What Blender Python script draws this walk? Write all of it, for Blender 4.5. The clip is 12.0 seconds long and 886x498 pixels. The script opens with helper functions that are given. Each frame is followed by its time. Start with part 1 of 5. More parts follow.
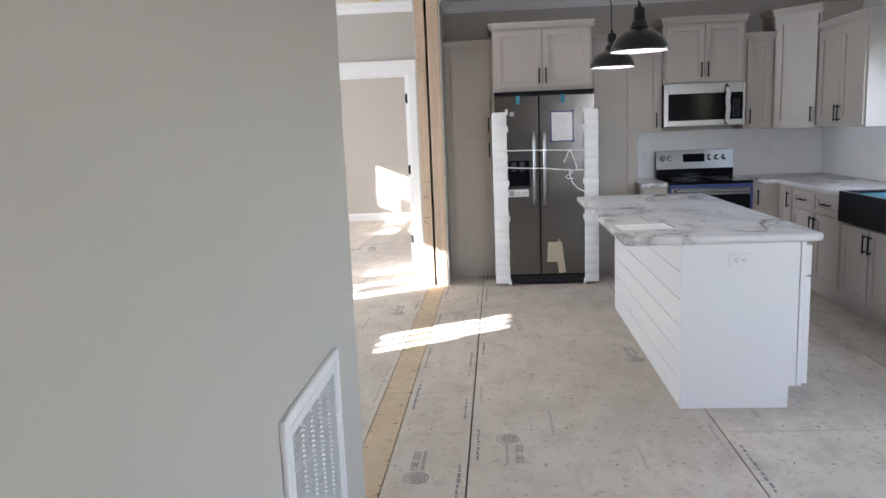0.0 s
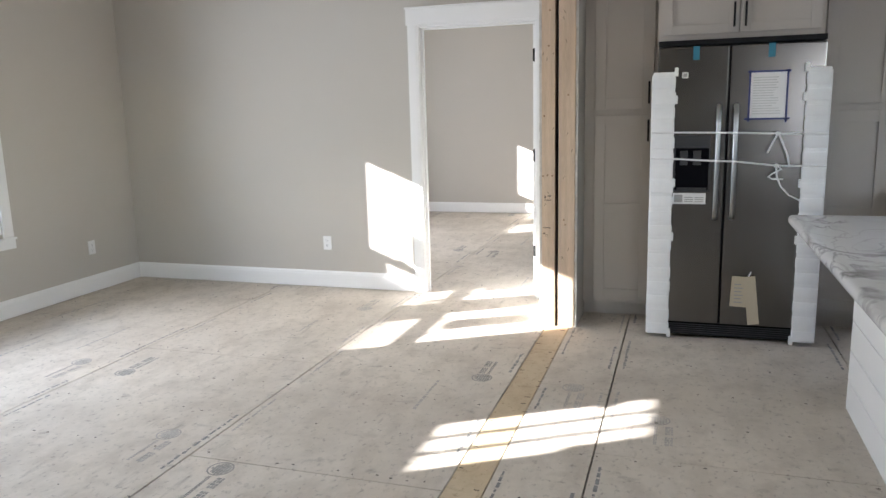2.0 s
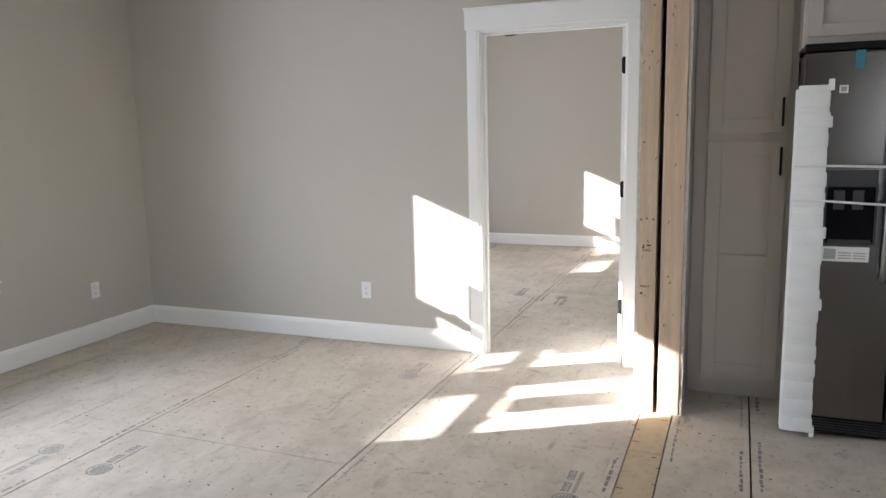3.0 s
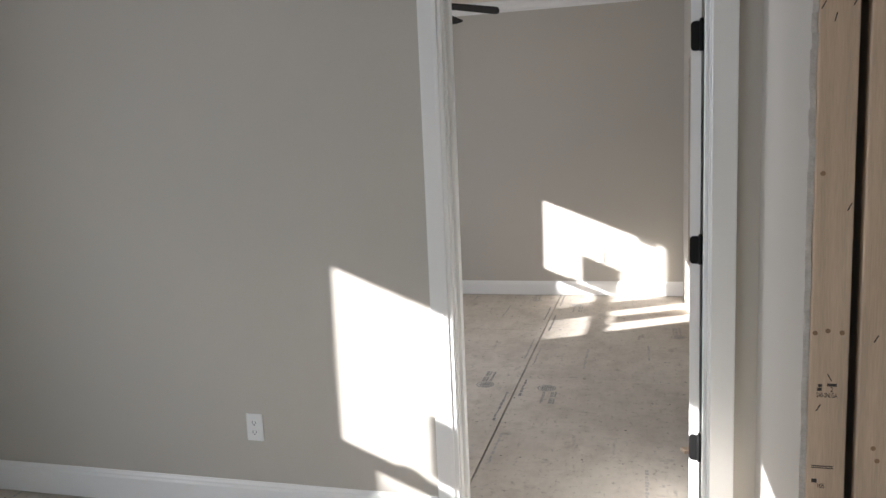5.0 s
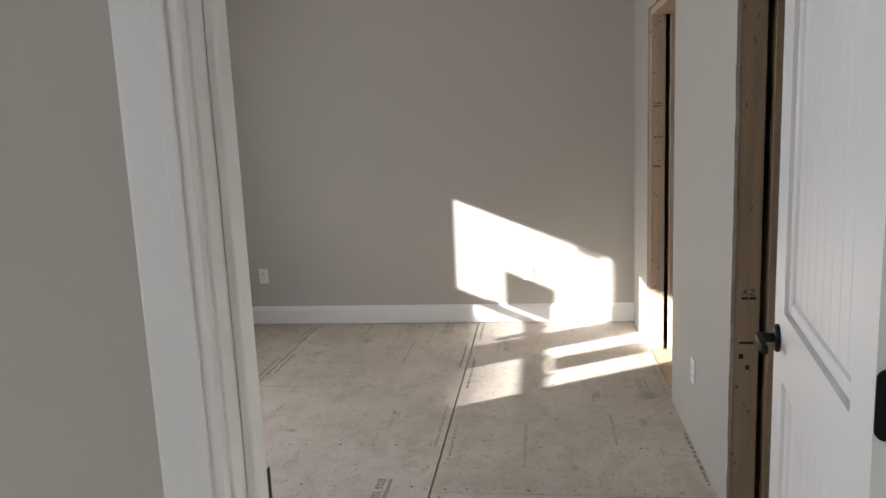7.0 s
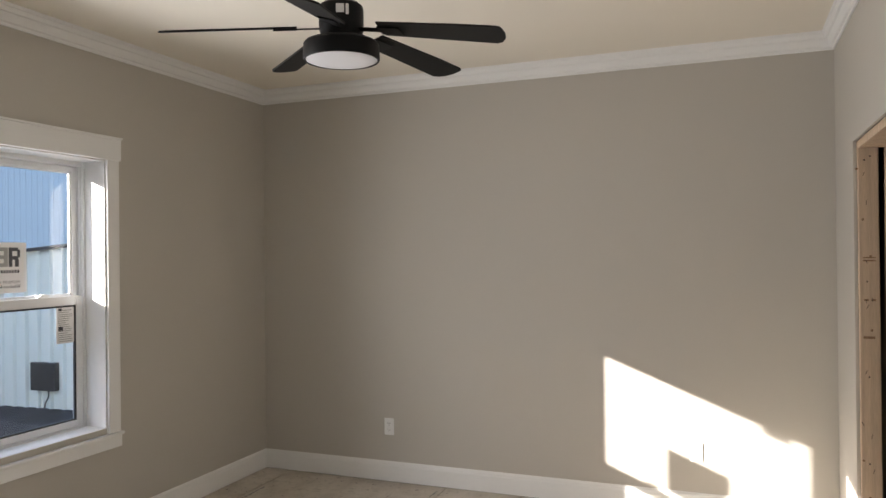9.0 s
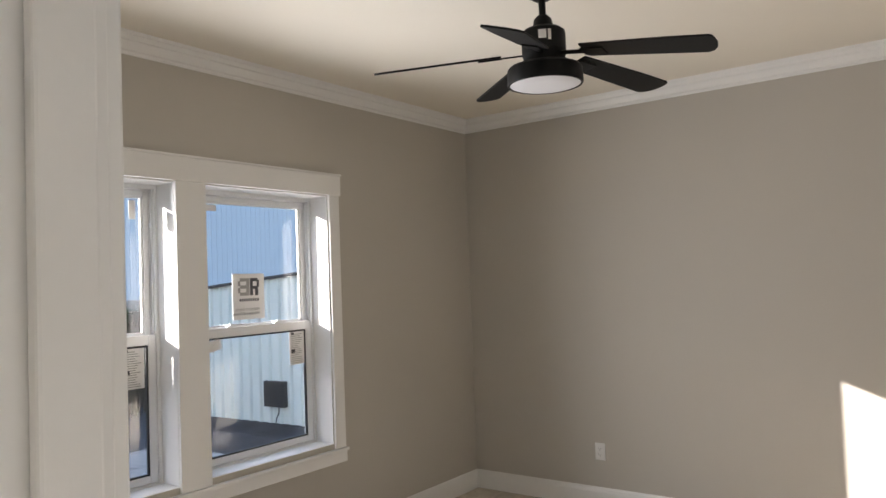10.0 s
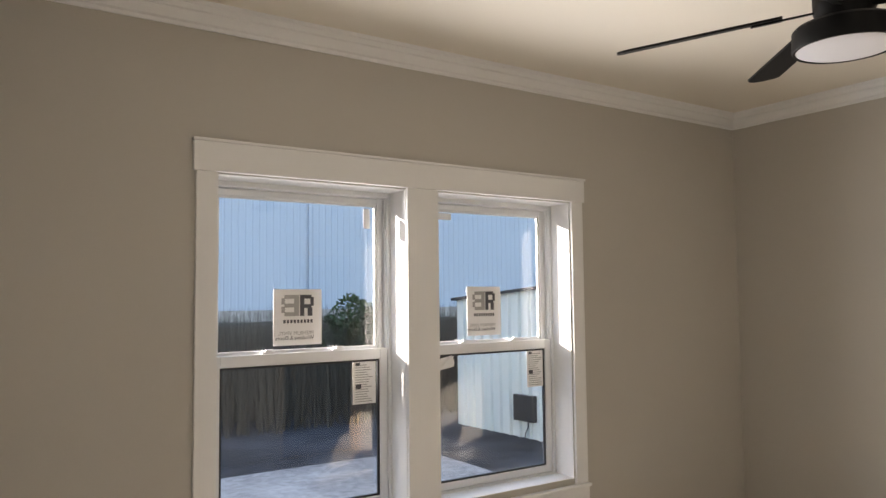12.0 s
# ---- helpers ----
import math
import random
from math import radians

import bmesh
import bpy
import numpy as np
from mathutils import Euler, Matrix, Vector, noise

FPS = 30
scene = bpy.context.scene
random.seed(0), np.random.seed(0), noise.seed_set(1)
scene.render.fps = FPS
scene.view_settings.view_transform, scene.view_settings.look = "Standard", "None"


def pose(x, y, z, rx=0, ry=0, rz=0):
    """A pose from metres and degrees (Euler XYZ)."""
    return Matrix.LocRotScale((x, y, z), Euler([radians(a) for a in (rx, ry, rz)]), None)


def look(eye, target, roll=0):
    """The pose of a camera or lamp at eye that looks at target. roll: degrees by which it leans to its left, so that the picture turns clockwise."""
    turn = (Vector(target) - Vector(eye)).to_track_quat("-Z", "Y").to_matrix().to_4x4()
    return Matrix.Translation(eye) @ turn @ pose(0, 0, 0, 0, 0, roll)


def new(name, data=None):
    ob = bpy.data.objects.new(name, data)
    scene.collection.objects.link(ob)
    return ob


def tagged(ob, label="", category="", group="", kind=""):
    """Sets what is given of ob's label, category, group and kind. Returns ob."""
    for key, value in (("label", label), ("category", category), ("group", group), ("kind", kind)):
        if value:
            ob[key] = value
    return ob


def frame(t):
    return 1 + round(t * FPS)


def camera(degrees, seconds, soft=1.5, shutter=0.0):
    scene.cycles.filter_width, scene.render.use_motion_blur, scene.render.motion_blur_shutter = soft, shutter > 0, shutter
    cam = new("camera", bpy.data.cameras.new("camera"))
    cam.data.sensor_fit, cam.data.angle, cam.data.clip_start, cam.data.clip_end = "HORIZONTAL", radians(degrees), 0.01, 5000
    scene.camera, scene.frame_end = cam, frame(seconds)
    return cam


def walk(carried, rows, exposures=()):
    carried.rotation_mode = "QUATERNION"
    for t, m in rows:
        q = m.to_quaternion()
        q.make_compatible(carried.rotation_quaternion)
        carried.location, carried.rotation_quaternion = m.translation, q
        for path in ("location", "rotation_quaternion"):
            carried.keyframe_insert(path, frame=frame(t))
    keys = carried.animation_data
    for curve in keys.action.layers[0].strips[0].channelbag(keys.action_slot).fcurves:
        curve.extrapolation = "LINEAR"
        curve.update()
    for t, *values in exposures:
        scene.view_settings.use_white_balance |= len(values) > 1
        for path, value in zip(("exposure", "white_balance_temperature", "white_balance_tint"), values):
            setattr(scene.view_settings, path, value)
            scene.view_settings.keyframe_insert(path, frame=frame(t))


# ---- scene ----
cam = camera(61.9, 12.0)
PATH = [
    (0, (0.528, 0.144, 1.512), (0.375, 2.112, 1.187), -2.3),
    (0.5, (0.621, 0.685, 1.5), (0.393, 2.638, 1.131), -1.8),
    (1, (0.719, 1.238, 1.5), (0.361, 3.169, 1.119), -1.5),
    (1.5, (0.709, 1.809, 1.465), (0.233, 3.713, 1.078), -1.4),
    (2, (0.682, 2.372, 1.451), (0.069, 4.239, 1.077), -1.5),
    (2.5, (0.49, 2.893, 1.456), (-0.21, 4.732, 1.096), -1.4),
    (3, (0.266, 3.352, 1.473), (-0.472, 5.183, 1.152), -1.3),
    (3.2, (0.168, 3.542, 1.468), (-0.568, 5.38, 1.183), -1.3),
    (4.8, (-0.522, 5.026, 1.495), (-1.054, 6.935, 1.23), -2.3),
    (5, (-0.594, 5.218, 1.488), (-1.104, 7.132, 1.211), -2.4),
    (5.5, (-0.701, 5.684, 1.474), (-1.168, 7.603, 1.157), -2.9),
    (6, (-0.773, 6.168, 1.49), (-1.191, 8.095, 1.153), -3.3),
    (6.5, (-0.86, 6.57, 1.478), (-1.182, 8.514, 1.137), -3.1),
    (6.7, (-0.861, 6.733, 1.477), (-1.136, 8.684, 1.136), -2.9),
    (8.3, (-0.699, 7.654, 1.518), (-0.957, 9.630, 1.346), -1.3),
    (8.5, (-0.676, 7.681, 1.546), (-1.085, 9.635, 1.427), -1.1),
    (8.7, (-0.684, 7.695, 1.56), (-1.24, 9.615, 1.5), -1.0),
    (9, (-0.733, 7.667, 1.589), (-1.461, 9.529, 1.598), -0.6),
    (9.5, (-0.746, 7.660, 1.604), (-1.735, 9.397, 1.667), -1.0),
    (10, (-0.771, 7.637, 1.596), (-1.959, 9.244, 1.675), -2.1),
    (10.5, (-0.776, 7.633, 1.588), (-2.116, 9.115, 1.669), -2.7),
    (11, (-0.757, 7.669, 1.596), (-2.23, 9.020, 1.679), -2.6),
    (11.5, (-0.842, 7.775, 1.602), (-2.41, 9.022, 1.682), -2.0),
    (12, (-1.009, 7.981, 1.611), (-2.666, 9.093, 1.74), -0.6),
]
EXPOSE = [(0.0, 3.48, 6100, 15), (1.0, 3.3, 6100, 14), (1.5, 3.24, 6100, 13), (2.5, 2.95, 6100, 12), (3.2, 2.78, 6200, 13), (5.0, 2.22, 6200, 13), (5.5, 2.0, 6200, 13), (6.5, 1.95, 6250, 13), (8.5, 2.54, 6650, 13), (9.5, 2.44, 6850, 13), (10.5, 2.58, 6750, 14), (11.2, 2.56, 6800, 14), (12.0, 2.56, 7200, 15)]
walk(cam, [(t, look(eye, target, roll)) for t, eye, target, roll in PATH], EXPOSE)

# ---- world and sun ----
SUN_WAY = Vector((2.58, 1.55, -1.068)).normalized()      # the way the sunlight travels
world = bpy.data.worlds.new("sky")
scene.world = world
world.use_nodes = True
wn = world.node_tree.nodes
sky = wn.new("ShaderNodeTexSky")
sky.sky_type, sky.sun_disc = "NISHITA", False
sky.sun_elevation = math.asin(-SUN_WAY.z)
sky.sun_rotation = math.atan2(-SUN_WAY.x, -SUN_WAY.y)
world.node_tree.links.new(sky.outputs[0], wn["Background"].inputs[0])
wn["Background"].inputs[1].default_value = 0.125
sun = new("sun", bpy.data.lights.new("sun", "SUN"))
sun.data.energy, sun.data.angle, sun.data.color = 5.0, radians(0.5), (1.0, 0.96, 0.90)
sun.matrix_world = look(-SUN_WAY * 30, (0, 0, 0))


def sky_opening(x, y, z, w, h, way, power, color=(0.86, 0.93, 1.0)):
    """The sky's light in a wall opening."""
    lamp = new("window_light", bpy.data.lights.new("window_light", "AREA"))
    lamp.data.shape, lamp.data.size, lamp.data.size_y = "RECTANGLE", w, h
    lamp.data.spread = radians(145)
    lamp.data.energy, lamp.data.color = power, color
    lamp.matrix_world = look((x, y, z), (x + way[0], y + way[1], z + way[2]))
    return lamp


# the east windows and the assumed south openings: (from, to, bottom, top) along the walls
EAST_WIN = [(4.75, 6.15, 1.08, 2.12), (1.85, 3.05, 0.7, 2.10)]
# unseen openings, assumed and placed to let fill light in from the south
SOUTH_FILL = [(2.65, 3.60, 0.7, 2.12), (-3.2, -1.4, 0.7, 2.12)]
for x, y, power in ((-3.988, 9.325, 3.9), (-3.988, 10.348, 3.9), (-4.043, 4.944, 3.6), (-4.043, 5.967, 3.6)):
    sky_opening(x, y, 1.374, 0.82, 1.42, (1, 0, 0.06), power, (0.93, 0.96, 1.0) if y > 8 else (0.86, 0.93, 1.0))
for (a, b, c, d), power in zip(EAST_WIN, (1.3, 0.75)):
    sky_opening(3.82, (a + b) / 2, (c + d) / 2, b - a, d - c, (-1, 0, -0.7), power, (0.88, 0.91, 1.0))
# added fill lamps in the assumed south openings
for (a, b, c, d), power in zip(SOUTH_FILL, (3.9, 1.3)):
    sky_opening((a + b) / 2, -1.85, (c + d) / 2, b - a, d - c, (0, 1, -0.6), power, (0.86, 0.90, 1.0))


# ---- materials ----
def material(name, color, rough=0.6, metal=0.0, var=0.08, scale=3.0, fine=60.0, bump=0.05, spec=0.5, stretch=(1, 1, 1), per_object=0.0, rough_var=0.0):
    m = bpy.data.materials.new(name)
    m.use_nodes = True
    n, l = m.node_tree.nodes, m.node_tree.links
    b = n["Principled BSDF"]
    b.inputs["Roughness"].default_value, b.inputs["Metallic"].default_value = rough, metal
    b.inputs["Specular IOR Level"].default_value = spec
    tc, mp = n.new("ShaderNodeTexCoord"), n.new("ShaderNodeMapping")
    mp.inputs["Scale"].default_value = stretch
    l.new(tc.outputs["Object"], mp.inputs["Vector"])
    big, small = n.new("ShaderNodeTexNoise"), n.new("ShaderNodeTexNoise")
    for t, sc in ((big, scale), (small, fine)):
        t.inputs["Scale"].default_value, t.inputs["Detail"].default_value = sc, 4.0
        l.new(mp.outputs[0], t.inputs["Vector"])
    mix = n.new("ShaderNodeMath")
    mix.operation = "MULTIPLY_ADD"
    mix.inputs[1].default_value = 0.6
    half = n.new("ShaderNodeMath")
    half.operation = "MULTIPLY"
    half.inputs[1].default_value = 0.4
    l.new(small.outputs["Fac"], half.inputs[0])
    l.new(big.outputs["Fac"], mix.inputs[0])
    l.new(half.outputs[0], mix.inputs[2])
    ramp = n.new("ShaderNodeMapRange")
    ramp.inputs["From Min"].default_value, ramp.inputs["From Max"].default_value = 0.25, 0.75
    ramp.inputs["To Min"].default_value, ramp.inputs["To Max"].default_value = 1 - var, 1 + var
    l.new(mix.outputs[0], ramp.inputs["Value"])
    value = ramp.outputs[0]
    if per_object:
        oi, r2 = n.new("ShaderNodeObjectInfo"), n.new("ShaderNodeMapRange")
        r2.inputs["To Min"].default_value, r2.inputs["To Max"].default_value = 1 - per_object, 1 + per_object
        l.new(oi.outputs["Random"], r2.inputs["Value"])
        mul = n.new("ShaderNodeMath")
        mul.operation = "MULTIPLY"
        l.new(value, mul.inputs[0])
        l.new(r2.outputs[0], mul.inputs[1])
        value = mul.outputs[0]
    tint = n.new("ShaderNodeVectorMath")
    tint.operation = "SCALE"
    tint.inputs[0].default_value = color
    l.new(value, tint.inputs["Scale"])
    l.new(tint.outputs[0], b.inputs["Base Color"])
    if rough_var:
        r3 = n.new("ShaderNodeMapRange")
        r3.inputs["To Min"].default_value, r3.inputs["To Max"].default_value = max(0, rough - rough_var), rough + rough_var
        l.new(big.outputs["Fac"], r3.inputs["Value"])
        l.new(r3.outputs[0], b.inputs["Roughness"])
    if bump:
        bp = n.new("ShaderNodeBump")
        bp.inputs["Strength"].default_value, bp.inputs["Distance"].default_value = bump, 0.01
        l.new(small.outputs["Fac"], bp.inputs["Height"])
        l.new(bp.outputs[0], b.inputs["Normal"])
    return m


def glass(name, tint=(1, 1, 1)):
    """Clear window glass: the light goes straight through, with a mirror's share by the angle."""
    m = bpy.data.materials.new(name)
    m.use_nodes = True
    n, l = m.node_tree.nodes, m.node_tree.links
    n.remove(n["Principled BSDF"])
    tr, gl, lw, mix = n.new("ShaderNodeBsdfTransparent"), n.new("ShaderNodeBsdfGlossy"), n.new("ShaderNodeLayerWeight"), n.new("ShaderNodeMixShader")
    tr.inputs[0].default_value = (*tint, 1)
    gl.inputs["Roughness"].default_value = 0.0
    up, add = n.new("ShaderNodeMath"), n.new("ShaderNodeMath")
    up.operation, up.inputs[1].default_value = "POWER", 5.0
    add.operation, add.inputs[1].default_value, add.inputs[2].default_value = "MULTIPLY_ADD", 0.95, 0.045
    l.new(lw.outputs["Facing"], up.inputs[0])
    l.new(up.outputs[0], add.inputs[0])
    l.new(add.outputs[0], mix.inputs[0])
    l.new(tr.outputs[0], mix.inputs[1])
    l.new(gl.outputs[0], mix.inputs[2])
    l.new(mix.outputs[0], n["Material Output"].inputs[0])
    return m


WALL = material("greige_wall_paint", (0.495, 0.468, 0.422), 0.75, var=0.025, scale=1.2, fine=180, bump=0.04, spec=0.3)
CEIL = material("cream_ceiling_paint", (0.82, 0.77, 0.68), 0.85, var=0.02, scale=1.0, fine=140, bump=0.05, spec=0.2)
TRIM = material("white_trim_paint", (0.80, 0.80, 0.79), 0.38, var=0.02, scale=2, fine=90, bump=0.02)
DOORP = material("white_door_paint", (0.80, 0.80, 0.79), 0.42, var=0.02, scale=2, fine=120, bump=0.03)
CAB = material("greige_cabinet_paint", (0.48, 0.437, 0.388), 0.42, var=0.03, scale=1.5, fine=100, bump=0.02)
STEEL = material("brushed_steel", (0.17, 0.163, 0.156), 0.20, 1.0, var=0.05, scale=2, fine=40, bump=0, stretch=(40, 40, 0.6))
STEEL_H = material("brushed_steel_across", (0.24, 0.24, 0.24), 0.24, 1.0, var=0.05, scale=2, fine=40, bump=0, stretch=(0.6, 40, 40))
STEEL_L = material("bright_steel", (0.34, 0.34, 0.34), 0.28, 1.0, var=0.05, bump=0.01)
BLACK = material("matt_black_metal", (0.006, 0.006, 0.0063), 0.5, 0.0, var=0.1, bump=0.02, spec=0.2)
BLACKGLASS = material("black_glass", (0.006, 0.006, 0.008), 0.10, var=0.1, bump=0, spec=0.10)
DARKPL = material("dark_grey_plastic", (0.03, 0.03, 0.033), 0.4, var=0.1, bump=0.03)
WHITEPL = material("white_plastic", (0.78, 0.78, 0.77), 0.35, var=0.02, bump=0.01)
FOAM = material("white_packing_foam", (0.84, 0.84, 0.83), 0.85, var=0.03, scale=30, fine=300, bump=0.15)
PAPER = material("white_paper", (0.80, 0.79, 0.78), 0.7, var=0.02, bump=0.02)
MANILA = material("manila_paper", (0.55, 0.47, 0.34), 0.75, var=0.04, bump=0.02)
INK = material("dark_print", (0.08, 0.08, 0.09), 0.8, var=0.2, bump=0)
FAINTINK = material("faint_grey_print", (0.60, 0.59, 0.58), 0.8, var=0.15, bump=0)
GREYINK = material("grey_print", (0.36, 0.35, 0.34), 0.8, var=0.2, bump=0)
BLUETAPE = material("teal_tape", (0.03, 0.20, 0.28), 0.5, var=0.1, bump=0.02)
NAVYTAPE = material("navy_tape", (0.02, 0.035, 0.16), 0.5, var=0.1, bump=0.02)
LUMBER = material("pine_stud", (0.57, 0.435, 0.315), 0.75, var=0.22, scale=3, fine=24, bump=0.12, stretch=(12, 12, 0.7), spec=0.25)
BARKY = material("dark_gap_lumber", (0.014, 0.011, 0.009), 0.9, var=0.3, scale=4, fine=30, bump=0.1)
GYPSUM = material("torn_gypsum", (0.55, 0.52, 0.48), 0.95, var=0.25, scale=30, fine=200, bump=0.4)
SHIPLAP = material("white_shiplap_paint", (0.80, 0.80, 0.79), 0.4, var=0.02, scale=2, fine=80, bump=0.03)
VINYL = material("white_vinyl", (0.78, 0.79, 0.80), 0.3, var=0.01, bump=0)
GLASS = glass("window_glass")


# ---- mesh helpers ----
def box(bm, x0, y0, z0, x1, y1, z1, bevel=0.0):
    """A box between two corners, with its edges rounded off."""
    c = [Vector(((x0 + x1) / 2, (y0 + y1) / 2, (z0 + z1) / 2)), Vector((abs(x1 - x0), abs(y1 - y0), abs(z1 - z0)))]
    made = bmesh.ops.create_cube(bm, size=1, matrix=Matrix.Translation(c[0]) @ Matrix.Diagonal((*c[1], 1)))
    if bevel:
        edges = list({e for v in made["verts"] for e in v.link_edges})
        bmesh.ops.bevel(bm, geom=edges, offset=min(bevel, min(c[1]) * 0.45), segments=2, affect="EDGES", profile=0.5)
    return bm


def boxes(*corners, bevel=0.0):
    bm = bmesh.new()
    for c in corners:
        box(bm, *c, bevel=bevel)
    return bm


def lathe(bm, profile, center, steps=40, axis="z", closed=False):
    """A turned shape from (radius, height) pairs."""
    rings = []
    for r, h in profile:
        ring = []
        for k in range(steps):
            a = 2 * math.pi * k / steps
            p = Vector((r * math.cos(a), r * math.sin(a), h))
            if axis == "y":
                p = Vector((p.x, p.z, p.y))
            if axis == "x":
                p = Vector((p.z, p.x, p.y))
            ring.append(bm.verts.new(Vector(center) + p))
        rings.append(ring)
    for a, b in zip(rings, rings[1:]):
        for k in range(steps):
            bm.faces.new((a[k], a[(k + 1) % steps], b[(k + 1) % steps], b[k]))
    if closed:
        for k in range(steps):
            bm.faces.new((rings[-1][k], rings[-1][(k + 1) % steps], rings[0][(k + 1) % steps], rings[0][k]))
    for ring in () if closed else (rings[0], rings[-1]):
        if (ring[0].co - ring[1].co).length > 1e-5:
            bm.faces.new(ring)
    bmesh.ops.recalc_face_normals(bm, faces=bm.faces)
    return bm


def sweep(bm, points, radius, steps=8):
    """A round bar along points."""
    pts = [Vector(p) for p in points]
    rings = []
    for i, p in enumerate(pts):
        d = (pts[min(i + 1, len(pts) - 1)] - pts[max(i - 1, 0)]).normalized()
        u = d.orthogonal().normalized() if i == 0 else (u - d * u.dot(d)).normalized()
        w = d.cross(u)
        rings.append([bm.verts.new(p + radius * (math.cos(2 * math.pi * k / steps) * u + math.sin(2 * math.pi * k / steps) * w)) for k in range(steps)])
    for a, b in zip(rings, rings[1:]):
        for k in range(steps):
            bm.faces.new((a[k], a[(k + 1) % steps], b[(k + 1) % steps], b[k]))
    bm.faces.new(rings[0])
    bm.faces.new(rings[-1])
    bmesh.ops.recalc_face_normals(bm, faces=bm.faces)
    return bm


def extrude_profile(bm, profile, start, along, length, right, up=(0, 0, 1)):
    """A moulding: a closed profile of (out, up) pairs run along a line."""
    s, a, r, u = Vector(start), Vector(along).normalized(), Vector(right), Vector(up)
    rings = [[bm.verts.new(s + a * d + r * p + u * q) for p, q in profile] for d in (0, length)]
    k = len(profile)
    for i in range(k):
        bm.faces.new((rings[0][i], rings[0][(i + 1) % k], rings[1][(i + 1) % k], rings[1][i]))
    bm.faces.new(rings[0])
    bm.faces.new(rings[1])
    bmesh.ops.recalc_face_normals(bm, faces=bm.faces)
    return bm


def mesh(name, bm, mat, smooth=False):
    me = bpy.data.meshes.new(name)
    bm.to_mesh(me)
    bm.free()
    me.materials.append(mat)
    if smooth:
        for p in me.polygons:
            p.use_smooth = True
        me.set_sharp_from_angle(angle=radians(35))
    return me


def solid(name, bm, mat, label="", category="", group="", kind="", smooth=False):
    return tagged(new(name, mesh(name, bm, mat, smooth)), label, category, group, kind)


def thing(name, at, label, category, group="", kind=""):
    ob = tagged(new(name), label, category, group, kind)
    ob.location = at
    return ob


def part(name, bm, mat, parent, label="", smooth=False):
    """Links a bmesh, in the world's coordinates, as one mesh under a thing or a part."""
    ob = new(name, mesh(name, bm, mat, smooth))
    ob.parent = parent
    if parent.type == "EMPTY":
        ob.matrix_parent_inverse = Matrix.Translation(-Vector(parent.location))
    if label:
        ob["label"] = label
    return ob


# ---- the large structure ----
CEIL_Z, YD, YB, XM, TW = 2.80, 7.82, 12.32, -0.195, 0.083
LIV_X, BED_X, EAST_X, SOUTH_Y = -4.04, -3.985, 3.77, -1.8
WIN_Z0, WIN_Z1 = 0.628, 2.12


def cut_wall(axis, a0, a1, t0, t1, z0, z1, holes=()):
    """A wall along axis from a0 to a1, t0 to t1 thick, with rectangular holes (from, to, bottom, top)."""
    bm = bmesh.new()
    cuts = sorted({a0, a1, *[h[0] for h in holes], *[h[1] for h in holes]})
    for p, q in zip(cuts, cuts[1:]):
        spans, low = [], z0
        for h in sorted((h for h in holes if h[0] <= p and h[1] >= q), key=lambda h: h[2]):
            if h[2] > low:
                spans.append((low, h[2]))
            low = h[3]
        spans.append((low, z1))
        for b, c in spans:
            if axis == "y":
                box(bm, t0, p, b, t1, q, c)
            else:
                box(bm, p, t0, b, q, t1, c)
    return bm


# windows: (y of the two inner openings) in the west wall
def pair_holes(y, lift=0.0):
    return [(y + 0.0, y + 0.89, WIN_Z0, WIN_Z1 + lift), (y + 1.065, y + 1.935, WIN_Z0, WIN_Z1 + lift)]


BW, LW = 8.88, 4.502
DOOR_IN = (2.42, 3.36)
LIFT = 0.03       # the living room windows reach a little higher
solid("wall_west_bedroom", cut_wall("y", YD + 0.05, YB + 0.12, BED_X - 0.23, BED_X, 0, CEIL_Z, pair_holes(BW)), WALL, "greige painted bedroom wall with a pair of windows", "wall", kind="structure")
solid("wall_west_living", cut_wall("y", SOUTH_Y, YD + 0.05, LIV_X - 0.23, LIV_X, 0, CEIL_Z, pair_holes(LW, LIFT) + [(*DOOR_IN, 0, 2.08)]), WALL, "greige painted living room wall with windows", "wall", kind="structure")
solid("wall_partition", cut_wall("x", LIV_X, XM - 0.003, YD, YD + TW, 0, CEIL_Z, [(-1.269, -0.347, 0, 2.075)]), WALL, "greige painted wall with a cased doorway", "wall", kind="structure")
solid("wall_north_bedroom", boxes((BED_X, YB, 0, 0.3, YB + 0.12, CEIL_Z)), WALL, "greige painted bedroom back wall", "wall", kind="structure")
solid("wall_north_kitchen", boxes((0.0375, YD, 0, EAST_X + 0.14, YD + TW, CEIL_Z)), WALL, "greige painted kitchen wall", "wall", kind="structure")
solid("wall_east", cut_wall("y", SOUTH_Y, YD, EAST_X, EAST_X + 0.14, 0, CEIL_Z, EAST_WIN), WALL, "greige painted kitchen side wall", "wall", kind="structure")
solid("wall_south", cut_wall("x", LIV_X - 0.14, EAST_X + 0.14, SOUTH_Y - 0.14, SOUTH_Y, 0, CEIL_Z, SOUTH_FILL), WALL, "greige painted wall at the room's end", "wall", kind="structure")
CEIL_L, CEIL_K = 2.77, 2.73
solid("ceiling_bedroom", boxes((BED_X - 0.23, YD + 0.05, CEIL_Z, EAST_X + 0.14, YB + 0.12, CEIL_Z + 0.12)), CEIL, "cream painted flat bedroom ceiling", "ceiling", kind="structure")
solid("ceiling_living", boxes((LIV_X - 0.23, SOUTH_Y - 0.14, CEIL_L, -0.08, YD + 0.05, CEIL_Z + 0.12)), CEIL, "cream painted flat living room ceiling", "ceiling", kind="structure")
